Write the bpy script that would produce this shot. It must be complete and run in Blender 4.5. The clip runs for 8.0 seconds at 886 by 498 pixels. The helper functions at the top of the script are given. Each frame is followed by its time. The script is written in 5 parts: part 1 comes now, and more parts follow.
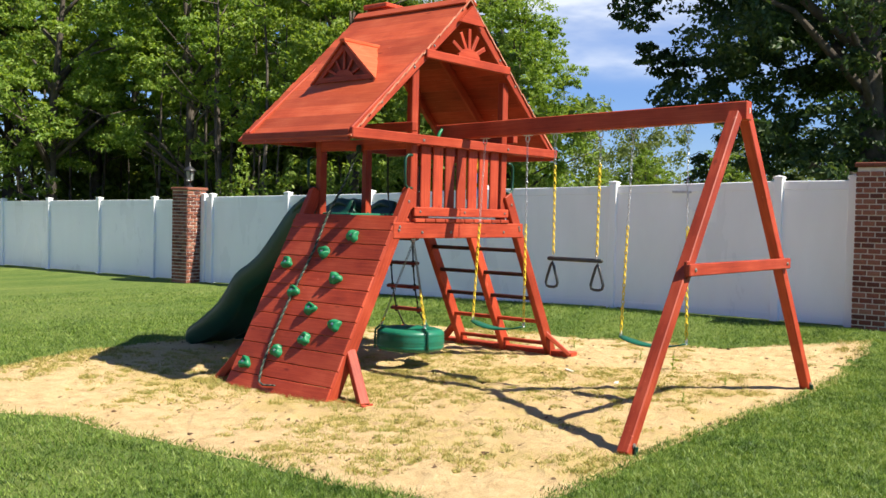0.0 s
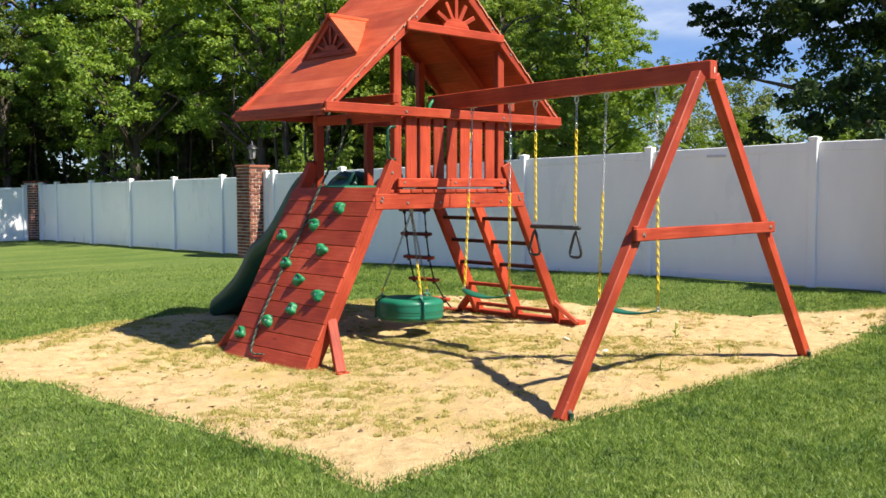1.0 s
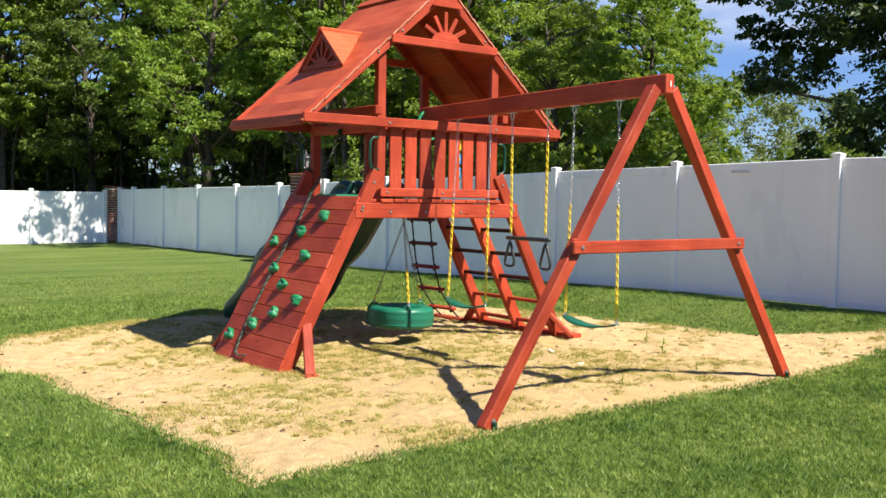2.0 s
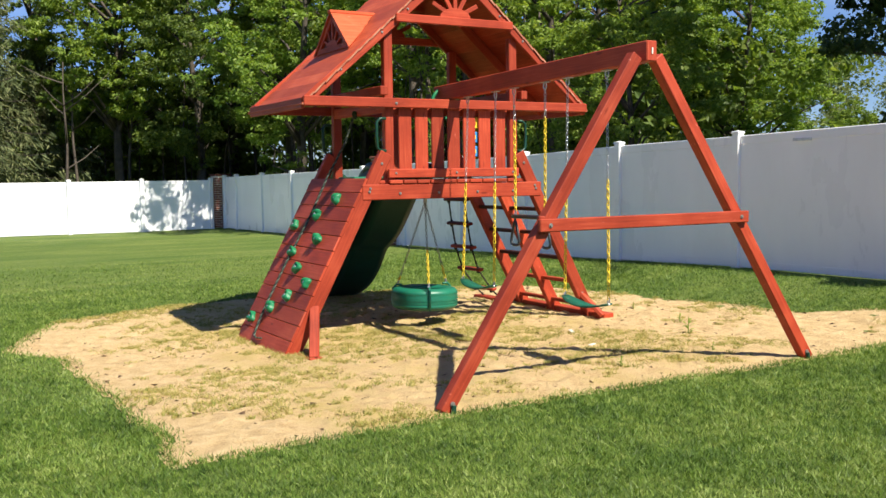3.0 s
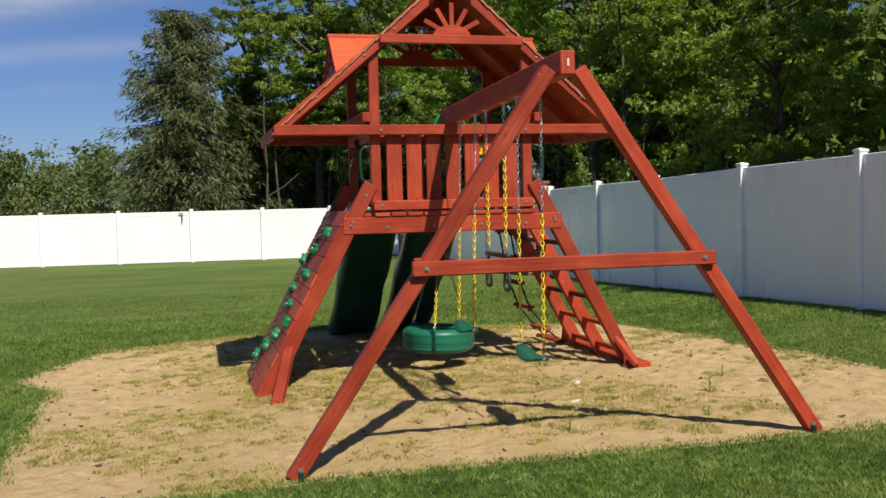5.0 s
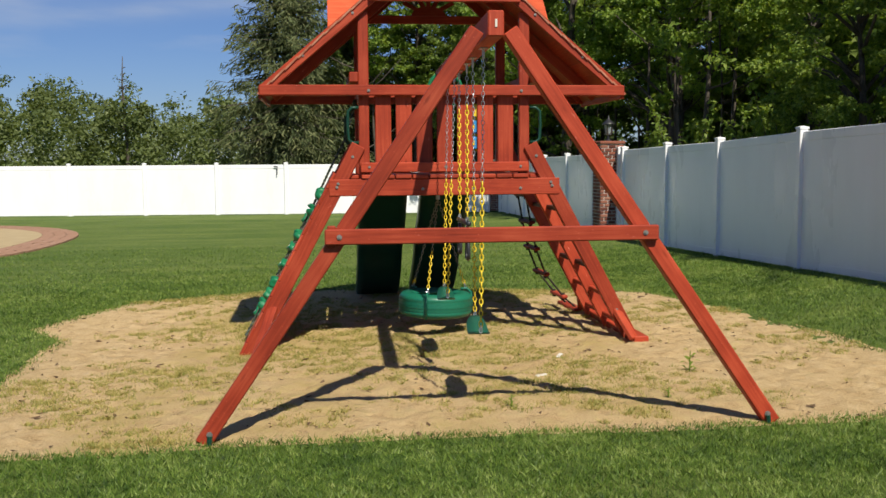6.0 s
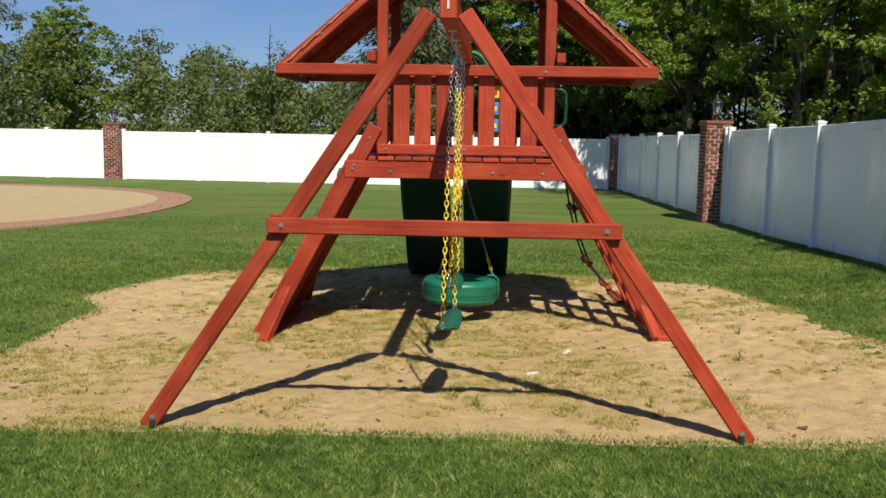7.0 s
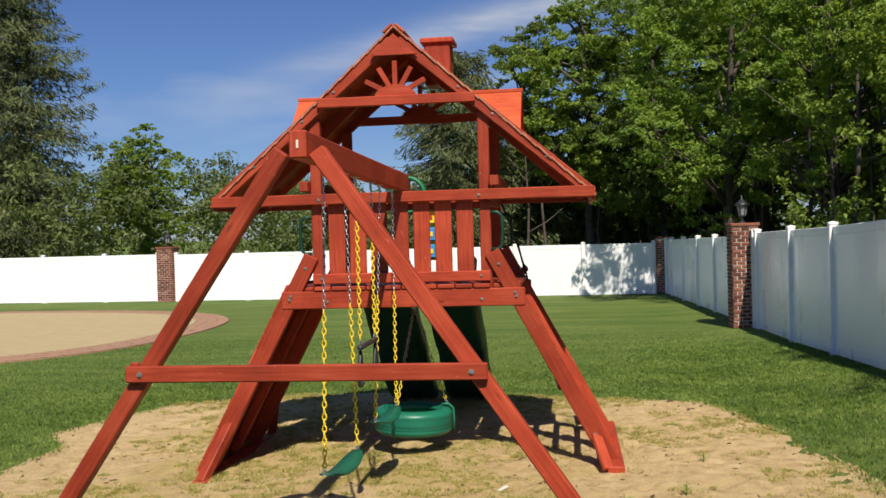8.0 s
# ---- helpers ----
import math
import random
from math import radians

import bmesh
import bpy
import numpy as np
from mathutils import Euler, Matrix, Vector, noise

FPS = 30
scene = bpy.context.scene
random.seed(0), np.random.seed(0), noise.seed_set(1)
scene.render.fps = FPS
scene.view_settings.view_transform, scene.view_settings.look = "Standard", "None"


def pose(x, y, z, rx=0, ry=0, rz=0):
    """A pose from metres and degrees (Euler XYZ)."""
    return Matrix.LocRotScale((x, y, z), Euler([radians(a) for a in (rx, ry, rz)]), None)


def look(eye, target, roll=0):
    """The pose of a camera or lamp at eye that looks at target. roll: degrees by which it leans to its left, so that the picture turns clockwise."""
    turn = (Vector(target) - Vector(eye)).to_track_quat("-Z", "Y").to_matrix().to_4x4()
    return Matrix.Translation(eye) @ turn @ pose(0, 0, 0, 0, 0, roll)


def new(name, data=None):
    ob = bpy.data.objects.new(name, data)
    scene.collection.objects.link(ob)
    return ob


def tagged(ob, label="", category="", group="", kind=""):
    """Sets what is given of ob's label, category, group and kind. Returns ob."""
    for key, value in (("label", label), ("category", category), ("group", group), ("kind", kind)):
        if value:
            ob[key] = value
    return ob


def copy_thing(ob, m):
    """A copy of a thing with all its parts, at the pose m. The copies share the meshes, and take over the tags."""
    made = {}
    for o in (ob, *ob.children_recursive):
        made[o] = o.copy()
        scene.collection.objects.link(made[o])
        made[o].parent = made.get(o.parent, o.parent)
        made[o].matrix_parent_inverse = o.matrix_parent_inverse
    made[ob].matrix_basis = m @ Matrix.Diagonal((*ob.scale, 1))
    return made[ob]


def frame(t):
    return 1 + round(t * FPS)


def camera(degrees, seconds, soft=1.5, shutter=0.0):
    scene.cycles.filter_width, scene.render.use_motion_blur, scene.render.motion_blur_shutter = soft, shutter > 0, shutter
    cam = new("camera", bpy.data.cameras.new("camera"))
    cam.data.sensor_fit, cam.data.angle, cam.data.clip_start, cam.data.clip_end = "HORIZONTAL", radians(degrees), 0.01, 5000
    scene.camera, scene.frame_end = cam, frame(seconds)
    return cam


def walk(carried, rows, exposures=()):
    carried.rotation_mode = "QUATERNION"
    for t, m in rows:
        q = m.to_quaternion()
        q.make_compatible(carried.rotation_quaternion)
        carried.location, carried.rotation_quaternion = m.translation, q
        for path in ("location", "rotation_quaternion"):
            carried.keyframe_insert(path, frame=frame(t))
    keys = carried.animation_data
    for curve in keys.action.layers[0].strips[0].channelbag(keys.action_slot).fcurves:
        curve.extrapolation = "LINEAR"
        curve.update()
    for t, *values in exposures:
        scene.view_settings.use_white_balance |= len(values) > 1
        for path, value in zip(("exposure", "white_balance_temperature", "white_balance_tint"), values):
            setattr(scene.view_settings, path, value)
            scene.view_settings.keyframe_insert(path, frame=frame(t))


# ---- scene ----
cam = camera(48.7, 8.0)
PATH = [
    (0, (-7.47, -5.882, 1.559), (-5.921, -4.618, 1.486), 1.3),
    (0.5, (-7.085, -6.35, 1.555), (-5.581, -5.033, 1.49), -0.1),
    (0.8, (-6.892, -6.672, 1.512), (-5.448, -5.292, 1.412), -0.3),
    (1, (-6.707, -6.83, 1.549), (-5.322, -5.392, 1.418), -0.1),
    (1.5, (-6.285, -7.226, 1.539), (-4.988, -5.71, 1.405), 0.1),
    (1.7, (-6.142, -7.413, 1.537), (-4.872, -5.874, 1.41), 0.4),
    (2.8, (-5.169, -8.188, 1.585), (-4.107, -6.497, 1.472), 0.3),
    (3, (-4.885, -8.254, 1.548), (-3.891, -6.525, 1.397), -0.8),
    (3.5, (-4.288, -8.38, 1.529), (-3.538, -6.535, 1.345), -3.7),
    (4, (-3.639, -8.494, 1.493), (-3.074, -6.58, 1.365), -2.9),
    (4.2, (-3.411, -8.575, 1.502), (-2.898, -6.644, 1.397), -1.3),
    (4.5, (-3.004, -8.554, 1.571), (-2.544, -6.61, 1.472), 0.6),
    (4.7, (-2.768, -8.565, 1.559), (-2.266, -6.63, 1.489), 2.0),
    (5, (-2.285, -8.453, 1.587), (-1.788, -6.518, 1.491), -1.4),
    (5.2, (-2.041, -8.521, 1.563), (-1.577, -6.577, 1.478), -1.4),
    (6.3, (-0.643, -8.46, 1.676), (-0.515, -6.477, 1.451), -0.6),
    (6.5, (-0.419, -8.417, 1.691), (-0.354, -6.432, 1.454), -0.7),
    (7, (0.17, -8.277, 1.753), (0.089, -6.294, 1.507), 0.9),
    (7.5, (0.79, -8.075, 1.816), (0.609, -6.093, 1.623), 0.1),
    (8, (1.372, -7.924, 1.915), (1.116, -5.941, 1.884), -1.6),
]
EXPOSURES = [(0, 1.12), (1.5, 1.10), (3.0, 0.93), (3.5, 0.72), (4.0, 0.46), (4.5, 0.26), (6.5, 0.27), (8.0, 0.30)]
walk(cam, [(t, look(eye, target, roll)) for t, eye, target, roll in PATH], EXPOSURES)

# ---- world, sun, exposure ----
SUN_TO = Vector((0.50, -1.93, 2.41)).normalized()
world = bpy.data.worlds.new("world")
scene.world = world
world.use_nodes = True
wn, wl = world.node_tree.nodes, world.node_tree.links
sky = wn.new("ShaderNodeTexSky")
sky.sky_type, sky.sun_disc = "NISHITA", False
sky.sun_elevation = math.asin(SUN_TO.z)
sky.sun_rotation = math.atan2(SUN_TO.x, SUN_TO.y)
sky.air_density, sky.dust_density, sky.ozone_density = 1.0, 0.2, 3.5
# thin streaks of high cloud
wco, wmap, wno, wra = (wn.new("ShaderNodeTexCoord"), wn.new("ShaderNodeMapping"), wn.new("ShaderNodeTexNoise"), wn.new("ShaderNodeValToRGB"))
wmap.inputs["Scale"].default_value = (1.3, 2.2, 7.0)
wmap.inputs["Rotation"].default_value = (0.25, 0.15, 0.5)
wno.inputs["Scale"].default_value, wno.inputs["Detail"].default_value = 1.6, 6.0
wra.color_ramp.elements[0].position, wra.color_ramp.elements[1].position = 0.54, 0.80
wra.color_ramp.elements[1].color = (0.62, 0.62, 0.62, 1)
wmix = wn.new("ShaderNodeMixRGB")
wmix.inputs["Color2"].default_value = (9.0, 9.6, 10.6, 1)
wl.new(wco.outputs["Generated"], wmap.inputs["Vector"])
wl.new(wmap.outputs["Vector"], wno.inputs["Vector"])
wl.new(wno.outputs["Fac"], wra.inputs["Fac"])


def sky_math(op, a, b=None):
    node = wn.new("ShaderNodeMath")
    node.operation = op
    for i, v in enumerate((a, b)):
        if isinstance(v, (int, float)):
            node.inputs[i].default_value = v
        elif v is not None:
            wl.new(v, node.inputs[i])
    return node.outputs[0]


def cloud_streak(along, z, start, end, height, rise, half, strength):
    """A long thin streak of cirrus: it rises along its run, thins out at both ends and is frayed by the noise."""
    off = sky_math("DIVIDE", sky_math("SUBTRACT", z, sky_math("ADD", sky_math("MULTIPLY", along, rise), height)), half)
    body = sky_math("POWER", 2.718, sky_math("MULTIPLY", sky_math("MULTIPLY", off, off), -1.0))
    run = sky_math("DIVIDE", sky_math("SUBTRACT", along, (start + end) / 2), (end - start) / 2)
    ends = sky_math("MAXIMUM", sky_math("SUBTRACT", 1.0, sky_math("MULTIPLY", run, run)), 0.0)
    return sky_math("MULTIPLY", sky_math("MULTIPLY", body, ends), strength)


wsep, wfray = wn.new("ShaderNodeSeparateXYZ"), wn.new("ShaderNodeTexNoise")
wfray.inputs["Scale"].default_value, wfray.inputs["Detail"].default_value = 14.0, 6.0
wl.new(wco.outputs["Generated"], wsep.inputs[0])
wl.new(wmap.outputs["Vector"], wfray.inputs["Vector"])
north = sky_math("DIVIDE", wsep.outputs["X"], sky_math("MAXIMUM", wsep.outputs["Y"], 0.05))
east = sky_math("DIVIDE", wsep.outputs["Y"], sky_math("MAXIMUM", wsep.outputs["X"], 0.05))
height_z = wsep.outputs["Z"]
streaks = [cloud_streak(north, height_z, -0.38, 0.42, 0.2265, 0.219, 0.017, 0.62), cloud_streak(north, height_z, -0.34, 0.12, 0.161, 0.10, 0.010, 0.26),
           cloud_streak(east, height_z, 0.25, 1.05, 0.235, -0.02, 0.040, 0.85), cloud_streak(east, height_z, 0.30, 0.85, 0.125, 0.05, 0.014, 0.42)]
cirrus = streaks[0]
for more in streaks[1:]:
    cirrus = sky_math("ADD", cirrus, more)
frayed = sky_math("MULTIPLY", cirrus, sky_math("ADD", sky_math("MULTIPLY", wfray.outputs["Fac"], 1.6), 0.15))
wl.new(sky_math("MINIMUM", sky_math("ADD", wra.outputs["Color"], frayed), 0.9), wmix.inputs["Fac"])
wtint = wn.new("ShaderNodeMixRGB")
wtint.blend_type = "MULTIPLY"
wtint.inputs["Fac"].default_value, wtint.inputs["Color2"].default_value = 1.0, (0.76, 0.92, 1.33, 1)
wl.new(sky.outputs["Color"], wtint.inputs["Color1"])
wl.new(wtint.outputs["Color"], wmix.inputs["Color1"])
wl.new(wmix.outputs["Color"], wn["Background"].inputs["Color"])
wn["Background"].inputs["Strength"].default_value = 0.050

sun = new("sun", bpy.data.lights.new("sun", "SUN"))
sun.data.energy, sun.data.angle, sun.data.color = 5.0, radians(0.55), (1.0, 0.93, 0.80)
sun.matrix_world = look(SUN_TO * 60, (0, 0, 0))


# ---- materials ----
def material(name, rough=0.7, metallic=0.0, specular=0.5):
    m = bpy.data.materials.new(name)
    m.use_nodes = True
    n, l = m.node_tree.nodes, m.node_tree.links
    b = n["Principled BSDF"]
    b.inputs["Roughness"].default_value = rough
    b.inputs["Metallic"].default_value = metallic
    b.inputs["Specular IOR Level"].default_value = specular
    return m, n, l, b


def ramp_node(n, stops):
    r = n.new("ShaderNodeValToRGB")
    e = r.color_ramp.elements
    while len(e) < len(stops):
        e.new(0.5)
    for k, (p, c) in zip(e, stops):
        k.position, k.color = p, (*c, 1)
    return r


def noise_node(n, l, vector, scale, detail=4.0, rough=0.55):
    t = n.new("ShaderNodeTexNoise")
    t.inputs["Scale"].default_value, t.inputs["Detail"].default_value, t.inputs["Roughness"].default_value = scale, detail, rough
    l.new(vector, t.inputs["Vector"])
    return t


def bump_node(n, l, height, b, strength, distance=0.01):
    k = n.new("ShaderNodeBump")
    k.inputs["Strength"].default_value, k.inputs["Distance"].default_value = strength, distance
    l.new(height, k.inputs["Height"])
    l.new(k.outputs["Normal"], b.inputs["Normal"])
    return k


def mix_node(n, l, kind, fac, c1, c2):
    m = n.new("ShaderNodeMixRGB")
    m.blend_type = kind
    for sock, v in (("Fac", fac), ("Color1", c1), ("Color2", c2)):
        if isinstance(v, (int, float)):
            m.inputs[sock].default_value = v
        elif isinstance(v, tuple):
            m.inputs[sock].default_value = (*v, 1)
        else:
            l.new(v, m.inputs[sock])
    return m


def wood(name, dark, mid, light, rough=0.52):
    """Stained cedar: grain along U, a tone of its own for each board, scuffs and knots."""
    m, n, l, b = material(name, rough, 0, 0.24)
    uv = n.new("ShaderNodeUVMap")
    info = n.new("ShaderNodeObjectInfo")
    isl = n.new("ShaderNodeNewGeometry")
    comb = n.new("ShaderNodeCombineXYZ")
    mul = n.new("ShaderNodeMath")
    mul.operation, mul.inputs[1].default_value = "MULTIPLY", 37.0
    l.new(info.outputs["Random"], mul.inputs[0])
    add = n.new("ShaderNodeVectorMath")
    l.new(mul.outputs[0], comb.inputs["X"])
    l.new(mul.outputs[0], comb.inputs["Y"])
    l.new(uv.outputs["UV"], add.inputs[0])
    l.new(comb.outputs[0], add.inputs[1])
    stretch = n.new("ShaderNodeMapping")
    stretch.inputs["Scale"].default_value = (0.7, 14.0, 1.0)
    l.new(add.outputs[0], stretch.inputs["Vector"])
    grain = noise_node(n, l, stretch.outputs[0], 4.0, 6.0, 0.6)
    patch = noise_node(n, l, add.outputs[0], 2.2, 3.0)
    fine = noise_node(n, l, add.outputs[0], 60.0, 2.0)
    r = ramp_node(n, [(0.31, dark), (0.5, mid), (0.71, light)])
    mixed = mix_node(n, l, "MIX", 0.52, grain.outputs["Fac"], patch.outputs["Fac"])
    l.new(mixed.outputs[0], r.inputs["Fac"])
    tone = ramp_node(n, [(0.0, (0.74, 0.72, 0.70)), (1.0, (1.16, 1.13, 1.10))])
    both = n.new("ShaderNodeMath")
    both.operation = "ADD"
    l.new(info.outputs["Random"], both.inputs[0])
    l.new(isl.outputs["Random Per Island"], both.inputs[1])
    half = n.new("ShaderNodeMath")
    half.operation = "FRACT"
    l.new(both.outputs[0], half.inputs[0])
    l.new(half.outputs[0], tone.inputs["Fac"])
    c = mix_node(n, l, "MULTIPLY", 1.0, r.outputs[0], tone.outputs[0])
    knots = n.new("ShaderNodeTexVoronoi")
    kmap = n.new("ShaderNodeMapping")
    kmap.inputs["Scale"].default_value = (2.2, 7.0, 1.0)
    l.new(add.outputs[0], kmap.inputs["Vector"])
    l.new(kmap.outputs[0], knots.inputs["Vector"])
    knots.inputs["Scale"].default_value = 1.0
    kr = ramp_node(n, [(0.05, (0.45, 0.4, 0.38)), (0.11, (1, 1, 1))])
    l.new(knots.outputs["Distance"], kr.inputs["Fac"])
    c2 = mix_node(n, l, "MULTIPLY", 0.8, c.outputs[0], kr.outputs[0])
    scuff = ramp_node(n, [(0.66, (0, 0, 0)), (0.76, (0.35, 0.35, 0.35))])
    l.new(fine.outputs["Fac"], scuff.inputs["Fac"])
    c3 = mix_node(n, l, "MIX", scuff.outputs[0], c2.outputs[0], tuple(min(1, v * 1.5 + 0.05) for v in light))
    dash = n.new("ShaderNodeMapping")
    dash.inputs["Scale"].default_value = (9.0, 34.0, 1.0)
    l.new(add.outputs[0], dash.inputs["Vector"])
    nick = noise_node(n, l, dash.outputs[0], 1.0, 3.0)
    nicked = ramp_node(n, [(0.70, (0, 0, 0)), (0.75, (0.55, 0.55, 0.55))])
    l.new(nick.outputs["Fac"], nicked.inputs["Fac"])
    c4 = mix_node(n, l, "MIX", nicked.outputs[0], c3.outputs[0], tuple(min(1, v * 1.25 + 0.10) for v in light))
    l.new(c4.outputs[0], b.inputs["Base Color"])
    bump_node(n, l, grain.outputs["Fac"], b, 0.35, 0.004)
    return m


def mottled(name, dark, light, scale, rough, specular=0.5, bump=0.0, metallic=0.0, detail=5.0):
    m, n, l, b = material(name, rough, metallic, specular)
    co = n.new("ShaderNodeTexCoord")
    a = noise_node(n, l, co.outputs["Object"], scale, detail)
    f = noise_node(n, l, co.outputs["Object"], scale * 9, 3)
    mx = mix_node(n, l, "MIX", 0.35, a.outputs["Fac"], f.outputs["Fac"])
    r = ramp_node(n, [(0.32, dark), (0.68, light)])
    l.new(mx.outputs[0], r.inputs["Fac"])
    l.new(r.outputs[0], b.inputs["Base Color"])
    if bump:
        bump_node(n, l, f.outputs["Fac"], b, bump)
    return m


def leafy(name, stops, translucent=0.35, rough=0.5, scale=0.8):
    """Leaves or blades: a tone for each one, some light through them."""
    m, n, l, b = material(name, rough, 0, 0.3)
    g = n.new("ShaderNodeNewGeometry")
    co = n.new("ShaderNodeTexCoord")
    patch = noise_node(n, l, co.outputs["Object"], scale, 4, 0.65)
    mx = mix_node(n, l, "MIX", 0.5, g.outputs["Random Per Island"], patch.outputs["Fac"])
    r = ramp_node(n, stops)
    l.new(mx.outputs[0], r.inputs["Fac"])
    l.new(r.outputs[0], b.inputs["Base Color"])
    t = n.new("ShaderNodeBsdfTranslucent")
    warm = mix_node(n, l, "MULTIPLY", 1.0, r.outputs[0], (1.25, 1.2, 0.5))
    l.new(warm.outputs[0], t.inputs["Color"])
    s = n.new("ShaderNodeMixShader")
    s.inputs["Fac"].default_value = translucent
    l.new(b.outputs[0], s.inputs[1])
    l.new(t.outputs[0], s.inputs[2])
    l.new(s.outputs[0], n["Material Output"].inputs["Surface"])
    return m


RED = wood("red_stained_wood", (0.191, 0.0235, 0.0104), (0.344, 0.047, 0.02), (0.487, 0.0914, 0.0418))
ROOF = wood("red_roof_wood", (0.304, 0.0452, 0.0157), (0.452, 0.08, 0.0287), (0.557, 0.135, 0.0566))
GREEN = mottled("green_plastic", (0.003, 0.034, 0.021), (0.006, 0.055, 0.033), 3.0, 0.42, 0.4, 0.05)
HOLD = mottled("green_hold_plastic", (0.006, 0.13, 0.05), (0.012, 0.19, 0.075), 12.0, 0.45, 0.35, 0.1)
BELT = mottled("green_belt_rubber", (0.005, 0.085, 0.05), (0.009, 0.12, 0.07), 6.0, 0.5, 0.4, 0.1)
TIRE = mottled("green_tire_plastic", (0.006, 0.115, 0.068), (0.011, 0.16, 0.09), 4.0, 0.42, 0.5, 0.1)
YELLOW = mottled("yellow_vinyl", (0.72, 0.50, 0.02), (0.85, 0.62, 0.04), 20.0, 0.45)
ZINC = mottled("dull_zinc", (0.20, 0.19, 0.17), (0.36, 0.34, 0.30), 40.0, 0.5, 0.5, 0.0, 0.7)
STEEL = mottled("galvanised_steel", (0.42, 0.43, 0.45), (0.62, 0.63, 0.65), 30.0, 0.38, 0.5, 0.0, 0.9)
BLACK = mottled("black_plastic", (0.015, 0.017, 0.019), (0.03, 0.032, 0.035), 15.0, 0.45)
PALEROPE = mottled("grey_green_rope_fibre", (0.07, 0.09, 0.07), (0.15, 0.17, 0.14), 70.0, 0.85, 0.2, 0.6)
ROPE = mottled("dark_green_rope_fibre", (0.015, 0.028, 0.022), (0.05, 0.07, 0.055), 70.0, 0.85, 0.2, 0.6)
DARKROPE = mottled("dark_rope_fibre", (0.025, 0.022, 0.018), (0.06, 0.05, 0.04), 70.0, 0.85, 0.2, 0.5)
BLUE = mottled("blue_plastic", (0.03, 0.22, 0.5), (0.05, 0.28, 0.6), 10.0, 0.4)
WORN = mottled("worn_board_end", (0.226, 0.0522, 0.0261), (0.522, 0.278, 0.183), 14.0, 0.8, 0.2, 0.3)
CLOD = mottled("dark_soil_crumbs", (0.0696, 0.0435, 0.0261), (0.191, 0.122, 0.0696), 20.0, 0.95, 0.1, 0.4)
BARK = mottled("bark", (0.045, 0.037, 0.03), (0.125, 0.105, 0.085), 6.0, 0.9, 0.2, 0.8)
MORTAR = mottled("mortar", (0.505, 0.452, 0.392), (0.644, 0.592, 0.522), 12.0, 0.92, 0.2, 0.5)
IRON = mottled("black_lamp_metal", (0.012, 0.012, 0.014), (0.03, 0.03, 0.033), 20.0, 0.4)
PALE = mottled("pale_dry_wood", (0.55, 0.5, 0.42), (0.7, 0.66, 0.58), 20.0, 0.8)

GOLD = leafy("sunny_yellow_green_leaves", [(0.2, (0.102, 0.188, 0.0313)), (0.5, (0.208, 0.313, 0.0548)), (0.8, (0.337, 0.431, 0.102))], 0.52)
SPRING = leafy("spring_leaves", [(0.2, (0.0914, 0.165, 0.0261)), (0.5, (0.196, 0.287, 0.0478)), (0.8, (0.331, 0.409, 0.087))], 0.50)
DEEP = leafy("deep_green_leaves", [(0.2, (0.0653, 0.113, 0.0278)), (0.5, (0.131, 0.196, 0.0435)), (0.85, (0.244, 0.3, 0.074))], 0.5)
MAPLE = leafy("dark_maple_leaves", [(0.2, (0.0226, 0.0478, 0.0191)), (0.5, (0.0435, 0.0827, 0.0296)), (0.85, (0.104, 0.144, 0.0365))], 0.36)
NEEDLE = leafy("spruce_needles", [(0.2, (0.045, 0.064, 0.025)), (0.5, (0.10, 0.125, 0.048)), (0.85, (0.21, 0.215, 0.095))], 0.2, 0.75)
# leaf colour paled and greyed to stand in for haze over the distance
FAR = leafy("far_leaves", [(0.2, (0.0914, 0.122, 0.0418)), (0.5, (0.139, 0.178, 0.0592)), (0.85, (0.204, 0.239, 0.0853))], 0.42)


def grass_blades():
    """Blades in clumps of light and dark green, over wider patches, each blade a little different."""
    m, n, l, b = material("lawn_blades", 0.5, 0, 0.3)
    g, co = n.new("ShaderNodeNewGeometry"), n.new("ShaderNodeTexCoord")
    clump = noise_node(n, l, co.outputs["Object"], 11.0, 3, 0.6)
    patch = noise_node(n, l, co.outputs["Object"], 1.3, 4, 0.6)
    wide = mix_node(n, l, "MIX", 0.42, clump.outputs["Fac"], patch.outputs["Fac"])
    spread = n.new("ShaderNodeMapRange")
    spread.inputs["From Min"].default_value, spread.inputs["From Max"].default_value = 0.37, 0.63
    l.new(wide.outputs[0], spread.inputs["Value"])
    mx = mix_node(n, l, "MIX", 0.36, spread.outputs[0], g.outputs["Random Per Island"])
    r = ramp_node(n, [(0.10, (0.0278, 0.0609, 0.0104)), (0.38, (0.0853, 0.155, 0.0209)), (0.62, (0.174, 0.257, 0.0435)), (0.92, (0.339, 0.4, 0.122))])
    l.new(mx.outputs[0], r.inputs["Fac"])
    l.new(r.outputs[0], b.inputs["Base Color"])
    t = n.new("ShaderNodeBsdfTranslucent")
    warm = mix_node(n, l, "MULTIPLY", 1.0, r.outputs[0], (1.2, 1.2, 0.5))
    l.new(warm.outputs[0], t.inputs["Color"])
    sh = n.new("ShaderNodeMixShader")
    sh.inputs["Fac"].default_value = 0.3
    l.new(b.outputs[0], sh.inputs[1])
    l.new(t.outputs[0], sh.inputs[2])
    l.new(sh.outputs[0], n["Material Output"].inputs["Surface"])
    return m


